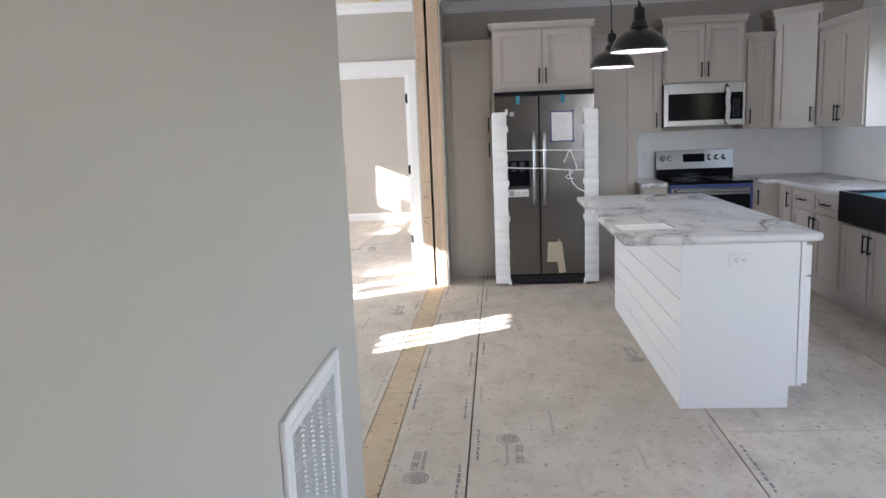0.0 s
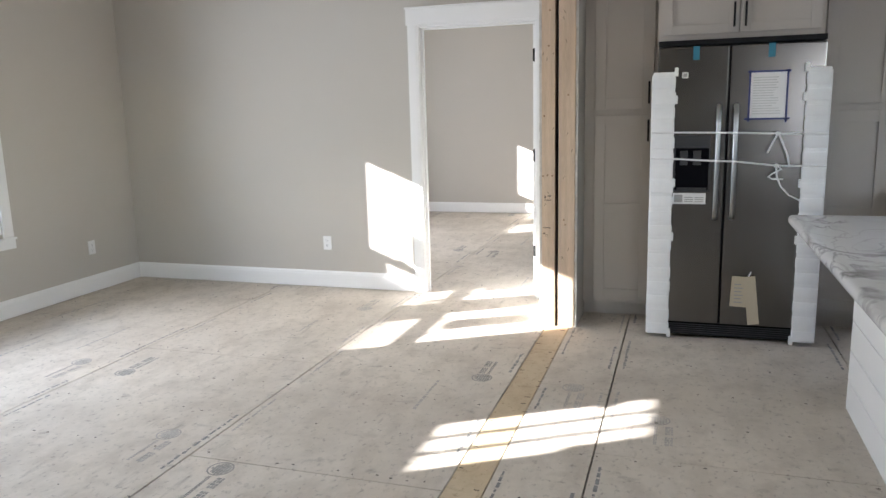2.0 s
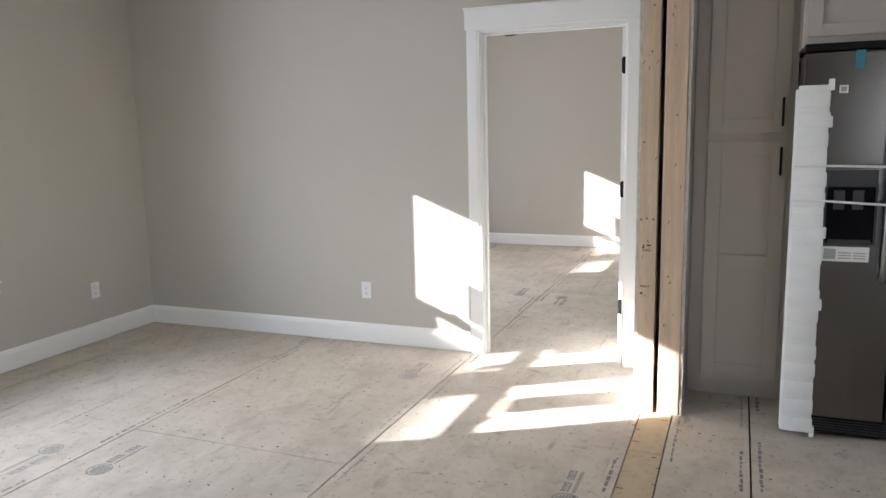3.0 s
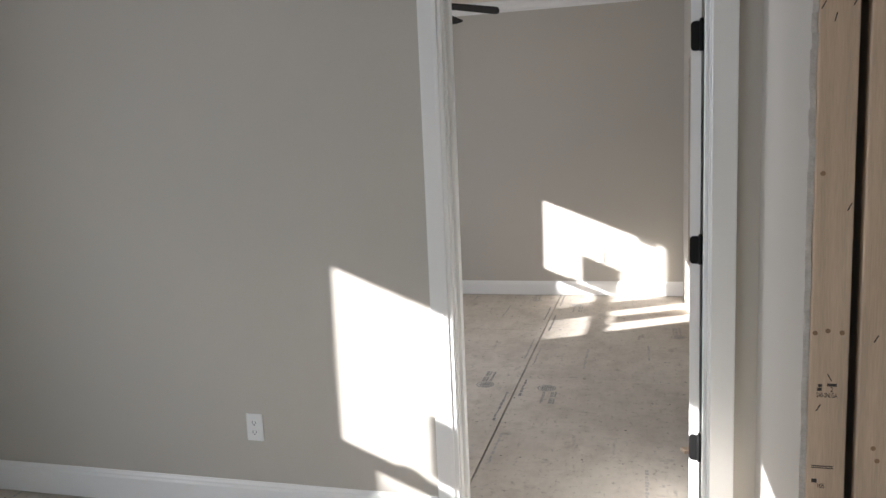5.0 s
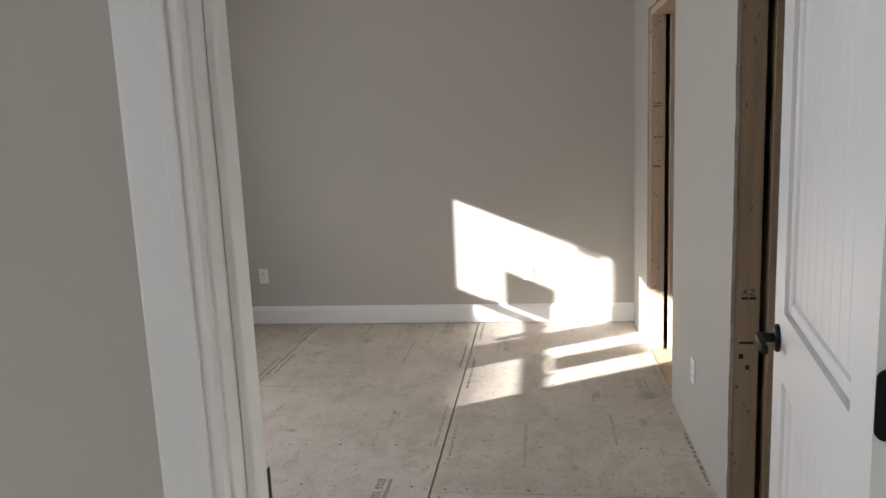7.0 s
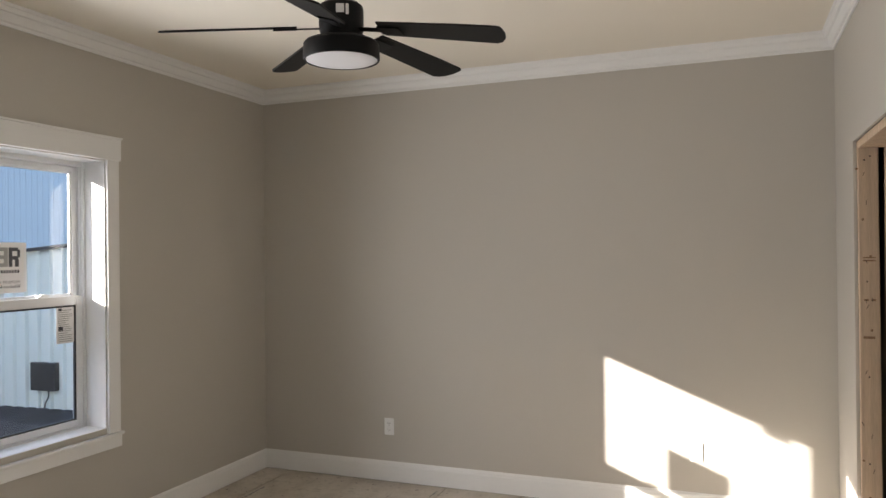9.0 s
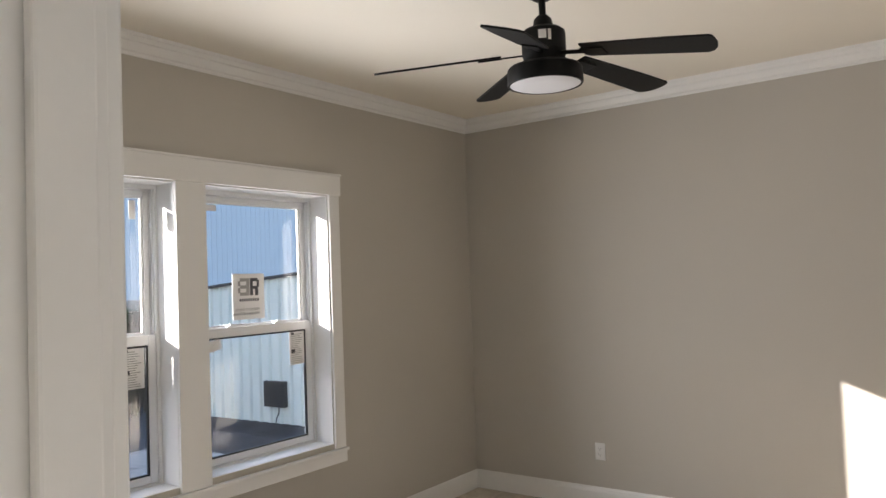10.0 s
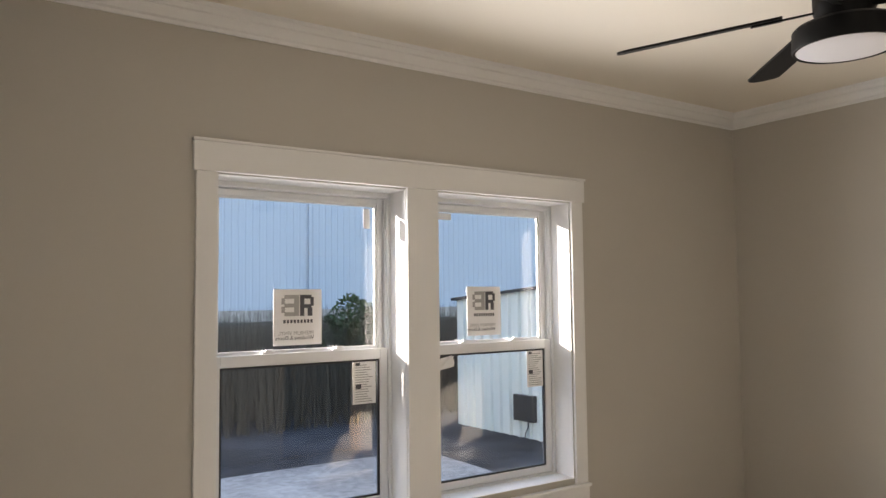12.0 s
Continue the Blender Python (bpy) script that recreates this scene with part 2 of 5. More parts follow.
solid("ceiling_kitchen", boxes((-0.08, SOUTH_Y - 0.14, CEIL_K, EAST_X + 0.14, YD + 0.05, CEIL_Z + 0.12)), CEIL, "cream painted flat kitchen ceiling", "ceiling", kind="structure")
# the closed dark room behind the bedroom's rough openings
solid("wall_closet", boxes((2.4, YD + TW, 0, 2.5, YB + 0.12, CEIL_Z), (0.3, YB, 0, 2.4, YB + 0.12, CEIL_Z)), WALL, "plain wall of the dark room behind", "wall", kind="structure")


def double_wall(name, y0, y1, holes=(), left=-0.206, right=0.037):
    """The doubled wall between the two halves of the house: board and studs on both sides, with a gap between."""
    solid(name + "_left", cut_wall("y", y0, y1, left, left + 0.013, 0, CEIL_Z, holes), WALL, "greige painted drywall of the doubled wall", "wall", kind="structure")
    solid(name + "_right", cut_wall("y", y0, y1, right - 0.013, right, 0, CEIL_Z, holes), WALL, "greige painted drywall of the doubled wall", "wall", kind="structure")


XW = -0.187
double_wall("wall_middle_stub", 7.13, YD + TW)
double_wall("wall_middle_bedroom", YD + TW, YB, [(8.66, 9.63, 0, 2.10), (10.77, 11.68, 0, 2.10)], left=XW)
double_wall("wall_middle_near", SOUTH_Y, 2.67, right=0.005)


def studs(y0, y1, z0, z1, left, right, group, wide=0.098):
    for x0, x1 in ((left + 0.0145, left + 0.100), (right - wide, right - 0.0145)):
        st = thing("wall_stud", (x0, y0, z0), "bare pine stud at the end of an unfinished wall", "stud", group)
        part("stud", boxes((x0, y0, z0, x1, y1, z1), bevel=0.004), LUMBER, st)


studs(7.118, 7.156, 0.0, CEIL_K - 0.01, -0.206, 0.037, "studs of the wall end", 0.120)
for y in (9.632, 11.642, 10.772):
    studs(y, y + 0.038, 0.0, 2.098, XW, 0.037, "studs of the rough openings")
studs(2.63, 2.668, 0.0, CEIL_K - 0.01, -0.206, 0.005, "studs of the wall end")
for y0, y1 in ((10.82, 11.64), (8.66, 9.63)):
    solid("door_header", boxes((XW + 0.014, y0, 2.06, 0.02, y1, 2.098), bevel=0.003), LUMBER, "bare pine header over a rough opening", "header", kind="structure")

# floor: subfloor deck under the panels
solid("floor", boxes((LIV_X - 0.14, SOUTH_Y - 0.14, -0.25, EAST_X + 0.14, YB + 0.12, -0.032)), BARKY, "bare subfloor panels over joists", "floor", kind="structure")
# ---- trim ----
BASE_P = [(0, 0), (0.014, 0), (0.014, 0.105), (0.011, 0.115), (0.011, 0.122), (0.006, 0.130), (0.004, 0.136), (0, 0.136)]
CROWN_P = [(0, 0), (0.009, 0), (0.011, 0.014), (0.024, 0.020), (0.034, 0.040), (0.038, 0.056), (0.050, 0.060), (0.058, 0.078), (0.064, 0.082), (0.066, 0.098), (0, 0.098)]


def run(name, prof, start, end, out, z, label, category):
    a, b = Vector((*start, z)), Vector((*end, z))
    bm = extrude_profile(bmesh.new(), prof, a, b - a, (b - a).length, (*out, 0))
    return solid(name, bm, TRIM, label, category, kind="structure")


for a, b, o in (((LIV_X, YD), (-1.350, YD), (0, -1)), ((LIV_X, SOUTH_Y), (LIV_X, DOOR_IN[0] - 0.1), (1, 0)), ((LIV_X, DOOR_IN[1] + 0.1), (LIV_X, YD), (1, 0)),
                ((BED_X, YB), (XW, YB), (0, -1)), ((BED_X, YD + TW), (BED_X, YB), (1, 0)), ((BED_X, YD + TW), (-1.36, YD + TW), (0, 1))):
    run("baseboard", BASE_P, a, b, o, 0.006, "white painted baseboard with a moulded top edge", "baseboard")
for a, b, o, z in (((LIV_X, YD), (XM, YD), (0, -1), CEIL_L), ((LIV_X, SOUTH_Y), (LIV_X, YD), (1, 0), CEIL_L), ((-0.206, 7.13), (-0.206, YD), (-1, 0), CEIL_L),
                   ((BED_X, YB), (XW, YB), (0, -1), CEIL_Z), ((BED_X, YD + TW), (BED_X, YB), (1, 0), CEIL_Z), ((XW, YD + TW), (XW, YB), (-1, 0), CEIL_Z), ((BED_X, YD + TW), (XW, YD + TW), (0, 1), CEIL_Z),
                   ((0.037, YD), (EAST_X, YD), (0, -1), CEIL_K), ((EAST_X, SOUTH_Y), (EAST_X, YD), (-1, 0), CEIL_K), ((0.037, 7.13), (0.037, YD), (1, 0), CEIL_K)):
    run("crown_moulding", CROWN_P, a, b, o, z - 0.098, "white stepped crown moulding under the ceiling", "moulding")


# ---- windows ----
def sash_window(root, x, y0, y1, z0, z1, sticker, low_label, tape):
    """One vinyl single-hung window in an opening of the west wall; x is the wall's inner face."""
    gx = x - 0.17
    f = part("window_frame", boxes((gx - 0.06, y0, z0, gx + 0.03, y0 + 0.02, z1), (gx - 0.06, y1 - 0.02, z0, gx + 0.03, y1, z1),
                                   (gx - 0.06, y0 + 0.02, z1 - 0.028, gx + 0.03, y1 - 0.02, z1), (gx - 0.06, y0 + 0.02, z0, gx + 0.03, y1 - 0.02, z0 + 0.014), bevel=0.004), VINYL, root)
    part("track", boxes((gx - 0.012, y1 - 0.026, z0 + 0.03, gx - 0.008, y1 - 0.02, z1 - 0.028), (gx + 0.010, y1 - 0.026, 1.37, gx + 0.014, y1 - 0.02, z1 - 0.028), (gx - 0.012, y0 + 0.02, z0 + 0.03, gx - 0.008, y0 + 0.026, z1 - 0.028)), VINYL, f)
    mid = 1.344
    a, b = y0 + 0.022, y1 - 0.022
    for nm, px, c, d, e in (("upper_sash", gx - 0.03, mid + 0.0, z1 - 0.03, 0.034), ("lower_sash", gx + 0.008, z0 + 0.016, mid + 0.025, 0.040)):
        lo = 0.028 if nm == "upper_sash" else 0.036
        hi = 0.030 if nm == "upper_sash" else 0.05
        s = part(nm, boxes((px - 0.015, a, c, px + 0.015, a + e, d), (px - 0.015, b - e, c, px + 0.015, b, d),
                           (px - 0.015, a + e, d - hi, px + 0.015, b - e, d), (px - 0.015, a + e, c, px + 0.015, b - e, c + lo), bevel=0.003), VINYL, root)
        k = 0.010
        part("gasket", boxes((px - 0.004, a + e, c + lo, px + 0.008, a + e + k, d - hi), (px - 0.004, b - e - k, c + lo, px + 0.008, b - e, d - hi),
                             (px - 0.004, a + e + k, d - hi - k, px + 0.008, b - e - k, d - hi), (px - 0.004, a + e + k, c + lo, px + 0.008, b - e - k, c + lo + k)), DARKPL if nm == "lower_sash" else VINYL, s)
        g = part("pane", boxes((px - 0.002, a + e, c + lo, px + 0.002, b - e, d - hi)), GLASS, s)
        g.visible_shadow = False
    for k in (0.3, 0.7):
        yy = a + (b - a) * k
        part("sash_lock", boxes((gx + 0.0, yy - 0.03, mid + 0.026, gx + 0.02, yy + 0.03, mid + 0.034), (gx + 0.002, yy - 0.012, mid + 0.034, gx + 0.018, yy + 0.022, mid + 0.044), bevel=0.003), VINYL, root)
    part("jamb_clip", boxes((gx + 0.004, y1 - 0.034, 1.90, gx + 0.020, y1 - 0.020, 1.925), bevel=0.003), VINYL, root)
    # stickers on the glass
    px = gx - 0.026
    s0, s1, t0, t1 = sticker
    st = part("sticker", boxes((px, s0, t0, px + 0.0015, s1, t1)), PAPER, root, "square white sticker with a grey emblem on the glass")
    w, h, q = s1 - s0, t1 - t0, px + 0.0024
    bars = bmesh.new()
    for u0, v0, u1, v1 in ((0.54, 0.52, 0.63, 0.90), (0.63, 0.83, 0.78, 0.90), (0.63, 0.66, 0.78, 0.73), (0.76, 0.70, 0.83, 0.86), (0.70, 0.52, 0.80, 0.67),
                           *[(0.20 + 0.07 * k, 0.395, 0.245 + 0.07 * k, 0.455) for k in range(9)]):
        box(bars, px + 0.0015, s0 + u0 * w, t0 + v0 * h, q, s0 + u1 * w, t0 + v1 * h)
    part("print", bars, INK, st)
    bars = bmesh.new()
    for u0, v0, u1, v1 in ((0.42, 0.52, 0.52, 0.90), (0.22, 0.83, 0.42, 0.90), (0.22, 0.675, 0.42, 0.745), (0.22, 0.52, 0.42, 0.59), (0.16, 0.58, 0.23, 0.69), (0.16, 0.73, 0.23, 0.84)):
        box(bars, px + 0.0015, s0 + u0 * w, t0 + v0 * h, q, s0 + u1 * w, t0 + v1 * h)
    part("print", bars, GREYINK, st)
    px = gx + 0.0115
    s0, s1, t0, t1 = low_label
    st = part("rating_label", boxes((px, s0, t0, px + 0.0012, s1, t1)), PAPER, root, "white printed rating label on the lower pane")
    bars, w, h = bmesh.new(), s1 - s0, t1 - t0
    for k in range(16):
        v = 0.05 + k * 0.057
        box(bars, px + 0.0012, s0 + 0.1 * w, t0 + v * h, px + 0.002, s0 + (0.5 + 0.4 * random.random()) * w, t0 + (v + 0.018) * h)
    part("print", bars, GREYINK, st)
    bars = bmesh.new()
    box(bars, px + 0.0012, s0 + 0.12 * w, t0 + 0.36 * h, px + 0.0022, s0 + 0.36 * w, t0 + 0.47 * h)
    box(bars, px + 0.0012, s0 + 0.12 * w, t0 + 0.9 * h, px + 0.0022, s0 + 0.3 * w, t0 + 0.97 * h)
    part("print", bars, INK, st)
    if tape:
        part("tape", boxes((gx - 0.0275, tape[0], tape[2], gx - 0.0260, tape[1], tape[3])), PAPER, root, "scrap of white tape")


def window_pair(number, x, y, lift=0.0):
    root = thing("window_%d" % number, (x, y + 0.97, WIN_Z0), "pair of white vinyl single-hung windows with stickers and white casing", "window", kind="structure")
    (a0, a1, z0, z1), (b0, b1, _, _) = pair_holes(y, lift)
    d = y - 8.84
    sash_window(root, x, a0, a1, z0, z1, (9.154 + d, 9.387 + d, 1.399, 1.652), (9.528 + d, 9.649 + d, 1.112, 1.310), (9.607 + d, 9.642 + d, 1.945, 2.040))
    sash_window(root, x, b0, b1, z0, z1, (10.218 + d, 10.440 + d, 1.403, 1.663), (10.588 + d, 10.704 + d, 1.112, 1.310), (10.020 + d, 10.122 + d, 2.010, 2.044))
    scrap = bmesh.new()
    rows = [[scrap.verts.new((x - 0.1575 + 0.007 * ((i * 5 + j * 3) % 4) / 3, 10.008 + d + 0.030 * i + 0.006 * (j % 2), 1.238 + 0.020 * j + 0.006 * i)) for j in range(4)] for i in range(4)]
    for i in range(3):
        for j in range(3):
            scrap.faces.new((rows[i][j], rows[i + 1][j], rows[i + 1][j + 1], rows[i][j + 1]))
    part("label_scrap", scrap, PAPER, root, "torn crumpled scrap of a white label")
    t = 0.018
    part("head_casing", boxes((x, y - 0.10, z1 + 0.005, x + 0.022, y + 2.035, z1 + 0.125), (x, y - 0.105, z1 + 0.125, x + 0.03, y + 2.04, z1 + 0.137), bevel=0.002), TRIM, root)
    part("side_casing", boxes((x, y - 0.088, WIN_Z0 - 0.03, x + t, y - 0.004, z1 + 0.0045), bevel=0.002), TRIM, root)
    part("side_casing", boxes((x, y + 1.939, WIN_Z0 - 0.03, x + t, y + 2.022, z1 + 0.0045), bevel=0.002), TRIM, root)
    part("mullion_casing", boxes((x, y + 0.888, WIN_Z0 - 0.03, x + t, y + 1.063, z1 + 0.0045), bevel=0.002), TRIM, root)
    part("window_sill", boxes((x, y - 0.105, WIN_Z0 - 0.048, x + 0.034, y + 2.035, WIN_Z0 - 0.031), bevel=0.004), TRIM, root)
    part("apron", boxes((x, y - 0.10, 0.512, x + t, y + 2.03, WIN_Z0 - 0.0485), bevel=0.002), TRIM, root)
    # white boards lining the openings
    for c0, c1 in ((a0, a1), (b0, b1)):
        part("jamb_lining", boxes((x - 0.1395, c0, z0, x + 0.001, c0 + 0.004, z1), (x - 0.1395, c1 - 0.004, z0, x + 0.001, c1, z1), (x - 0.1395, c0 + 0.004, z1 - 0.004, x + 0.001, c1 - 0.004, z1), (x - 0.1395, c0 + 0.004, z0, x + 0.001, c1 - 0.004, z0 + 0.004)), TRIM, root)


window_pair(1, BED_X, BW)
window_pair(2, LIV_X, LW, LIFT)

# entry door with a small divided light, in the living room's outer wall
entry = thing("door_1", (LIV_X, 2.77, 0), "white entry door with a small divided light at the top", "door", kind="structure")
ey0, ey1 = DOOR_IN
part("door_leaf", cut_wall("y", ey0 + 0.02, ey1 - 0.02, LIV_X - 0.10, LIV_X - 0.055, 0.01, 2.06, [(2.70, 3.185, 1.555, 1.945)]), DOORP, entry)
part("muntin", boxes(*[(LIV_X - 0.088, 2.70 + 0.485 * k / 3 - 0.016, 1.555, LIV_X - 0.068, 2.70 + 0.485 * k / 3 + 0.016, 1.945) for k in (1, 2)]), DOORP, entry)
door_pane = part("pane", boxes((LIV_X - 0.080, 2.70, 1.555, LIV_X - 0.076, 3.185, 1.945)), GLASS, entry)
door_pane.visible_shadow = False
# unseen blockers, added to cut the notches in the sun patch on the floor
part("sticker", boxes((LIV_X - 0.082, 3.125, 1.835, LIV_X - 0.0805, 3.17, 1.885), (LIV_X - 0.082, 2.70, 1.79, LIV_X - 0.0805, 2.745, 1.945)), PAPER, entry, "unseen patches added on the door light to notch its sun patch")
part("door_casing", boxes((LIV_X, ey0 - 0.09, 0, LIV_X + 0.018, ey0, 2.08), (LIV_X, ey1, 0, LIV_X + 0.018, ey1 + 0.09, 2.08), (LIV_X, ey0 - 0.1, 2.0805, LIV_X + 0.022, ey1 + 0.1, 2.2)), TRIM, entry)

# ---- inner doorway and its open door ----
frame_2 = thing("door_frame", (-0.81, YD, 0), "white painted door casing and jamb of the bedroom doorway", "door frame", kind="structure")
JL, JR = -1.250, -0.364
part("jamb", boxes((JL - 0.018, YD - 0.004, 0, JL, YD + TW + 0.004, 2.072), bevel=0.002), TRIM, frame_2)
part("jamb", boxes((JR, YD - 0.004, 0, JR + 0.017, YD + TW + 0.004, 2.072), bevel=0.002), TRIM, frame_2)
part("head_jamb", boxes((JL, YD - 0.004, 2.052, JR, YD + TW + 0.004, 2.073), bevel=0.002), TRIM, frame_2)
for x0, x1 in ((JL, JL + 0.014), (JR - 0.012, JR)):
    part("door_stop", boxes((x0, YD + 0.030, 0, x1, YD + 0.072, 2.052), bevel=0.003), TRIM, frame_2)
part("door_stop", boxes((JL + 0.014, YD + 0.030, 2.038, JR - 0.012, YD + 0.072, 2.052), bevel=0.003), TRIM, frame_2)
for y, s in ((YD, -1), (YD + TW, 1)):
    for x0, x1 in ((JL - 0.092, JL - 0.006), (JR + 0.006, JR + 0.086)):
        part("side_casing", boxes((x0, y, 0, x1, y + s * 0.018, 2.0705), bevel=0.003), TRIM, frame_2)
    part("head_casing", boxes((JL - 0.102, y, 2.071, JR + 0.098, y + s * 0.022, 2.188), bevel=0.002), TRIM, frame_2)
    part("head_cap", boxes((JL - 0.108, y, 2.1885, JR + 0.104, y + s * 0.030, 2.202), bevel=0.003), TRIM, frame_2)
    for x0, x1 in ((JL - 0.040, JL - 0.022),) if s < 0 else ((JL - 0.040, JL - 0.022), (JR + 0.022, JR + 0.040)):
        part("casing_bead", boxes((x0, y + s * 0.0175, 0.001, x1, y + s * 0.0225, 2.07), bevel=0.002), TRIM, frame_2)
part("strike_plate", boxes((JL, YD + 0.080, 0.93, JL + 0.0015, YD + 0.112, 1.0), bevel=0.0005), BLACK, frame_2, "black strike plate")

leaf_at = pose(-0.414, 7.975, 0, 0, 0, 90 - 8.5)      # hinge edge at the origin, the leaf along local x, local +y toward the opening
inner_door = thing("door_2", (-0.38, 7.968, 0), "open white panel door with black lever and hinges", "door", kind="structure")


def beaded_panel(w0, w1, z0, z1, y, out):
    bm = bmesh.new()
    n = 8
    for k in range(n):
        a, b = w0 + (w1 - w0) * k / n, w0 + (w1 - w0) * (k + 1) / n
        box(bm, a + 0.001, min(y, y + out), z0, b - 0.001, max(y, y + out), z1, bevel=0.002)
    return bm


def frame_ring(x0, z0, x1, z1, w, y0, y1, bevel=0.004):
    return boxes((x0, y0, z0, x0 + w, y1, z1), (x1 - w, y0, z0, x1, y1, z1), (x0 + w, y0, z1 - w, x1 - w, y1, z1), (x0 + w, y0, z0, x1 - w, y1, z0 + w), bevel=bevel)


def local(bm, m):
    bmesh.ops.transform(bm, matrix=m, verts=bm.verts)
    return bm


LW_, LT = 0.84, 0.035
P1, P2, ZA, ZB, ZC, ZD = 0.125, LW_ - 0.125, 0.26, 0.86, 1.02, 1.92
leaf = part("door_leaf", local(boxes((0.002, -LT, 0.012, P1, 0, 2.045), (P2, -LT, 0.012, LW_, 0, 2.045), (P1, -LT, 0.012, P2, 0, ZA), (P1, -LT, ZB, P2, 0, ZC), (P1, -LT, ZD, P2, 0, 2.045)), leaf_at), DOORP, inner_door)
for a, b in ((ZA, ZB), (ZC, ZD)):
    part("panel_moulding", local(frame_ring(P1, a, P2, b, 0.034, -LT + 0.006, -0.008, 0.009), leaf_at), DOORP, leaf)
    part("beaded_panel", local(beaded_panel(P1 + 0.028, P2 - 0.028, a + 0.028, b - 0.028, -0.030, 0.013), leaf_at), DOORP, leaf)
bm = lathe(bmesh.new(), [(0.0, 0.0), (0.033, 0.0), (0.033, 0.006), (0.028, 0.011), (0.012, 0.012), (0.011, 0.045), (0.0, 0.045)], (LW_ - 0.065, 0, 0.945), 24, "y")
box(bm, LW_ - 0.170, 0.036, 0.934, LW_ - 0.052, 0.052, 0.956, bevel=0.005)
part("lever", local(bm, leaf_at), BLACK, inner_door, "black lever handle", smooth=True)
for z in (0.341, 1.082, 1.825):
    plate = boxes((-0.003, -0.036, z - 0.05, 0.001, 0.0, z + 0.05))
    bmesh.ops.bevel(plate, geom=[e for e in plate.edges if abs(e.verts[0].co.x - e.verts[1].co.x) > 0.001], offset=0.014, segments=5, affect="EDGES", profile=0.5)
    hg = part("hinge", local(plate, leaf_at), BLACK, inner_door, "black hinge with rounded corners")
    bm = lathe(bmesh.new(), [(0.0, -0.052), (0.007, -0.052), (0.007, 0.052), (0.004, 0.058), (0.0, 0.058)], (-0.379, 7.966, z), 12)
    part("hinge_pin", bm, BLACK, hg, smooth=True)


# ---- outlets ----
def outlet(at, way, horizontal=False):
    """A duplex outlet; at: the middle of the plate on the wall, way: out of the wall."""
    rz = math.degrees(math.atan2(way[0], -way[1]))
    m = pose(*at, 0, 0, rz) @ (pose(0, 0, 0, 0, 90, 0) if horizontal else Matrix())
    root = thing("wall_outlet", at, "white duplex outlet with a plain cover plate", "outlet", "outlets")
    part("cover_plate", local(boxes((-0.0365, -0.006, -0.058, 0.0365, 0.0, 0.058), bevel=0.003), m), WHITEPL, root)
    for z in (-0.020, 0.020):
        r = part("receptacle", local(boxes((-0.017, -0.0085, z - 0.0145, 0.017, -0.0055, z + 0.0145), bevel=0.002), m), WHITEPL, root)
        part("slot", local(boxes((-0.0085, -0.0090, z - 0.003, -0.0062, -0.0080, z + 0.007), (0.0062, -0.0090, z - 0.003, 0.0085, -0.0080, z + 0.006), (-0.0025, -0.0090, z - 0.011, 0.0025, -0.0080, z - 0.006)), m), DARKPL, r)
    return root


outlet((-2.115, YD, 0.378), (0, -1))
outlet((LIV_X, 7.272, 0.377), (1, 0))
outlet((-2.966, YB, 0.382), (0, -1))
outlet((-0.943, YB, 0.382), (0, -1))
outlet((XW, 10.24, 0.345), (-1, 0))
outlet((2.02, YD - 0.006, 1.15), (0, -1))
outlet((3.25, YD - 0.006, 1.16), (0, -1))

# ---- return air grille on the near wall ----
grille = thing("return_air_grille", (0.005, 2.0, 0.4), "white stamped metal return air grille on the wall", "vent")
gy0, gy1, gz0, gz1 = 1.735, 2.325, 0.25, 0.853
part("grille_frame", local(frame_ring(gy0, gz0, gy1, gz1, 0.030, -0.016, 0, 0.004), pose(0.005, 0, 0, 0, 0, 90)), WHITEPL, grille)
part("inner_frame", local(frame_ring(gy0 + 0.034, gz0 + 0.034, gy1 - 0.034, gz1 - 0.034, 0.028, -0.013, 0, 0.003), pose(0.005, 0, 0, 0, 0, 90)), WHITEPL, grille)
# dark sheet whose colour stands in for the shade between the slats
part("backing", boxes((0.0055, gy0 + 0.03, gz0 + 0.03, 0.0075, gy1 - 0.03, gz1 - 0.03)), DARKPL, grille)
gw = (gy1 - gy0 - 0.124) / 5
for k in range(1, 5):
    y = gy0 + 0.062 + gw * k
    part("divider", boxes((0.008, y - 0.006, gz0 + 0.06, 0.016, y + 0.006, gz1 - 0.06), bevel=0.001), WHITEPL, grille)
for k in range(5):
    for j in range(34):
        z = gz0 + 0.066 + j * (gz1 - gz0 - 0.132) / 34
        y = gy0 + 0.062 + gw * k
        bm = boxes((-0.0066, 0.004, -0.0010, 0.0066, gw - 0.004, 0.0010))
        part("slat", local(bm, pose(0.0135, y, z + 0.006, 0, 14, 0)), WHITEPL, grille)

# ---- cabinets ----
def shaker(w, h, rail=0.058):
    """A shaker door or drawer front, local x across, z up, its face toward -y."""
    bm = frame_ring(0, 0, w, h, rail, -0.020, 0, 0.0015)
    box(bm, rail - 0.001, -0.007, rail - 0.001, w - rail + 0.001, -0.001, h - rail + 0.001)
    return bm


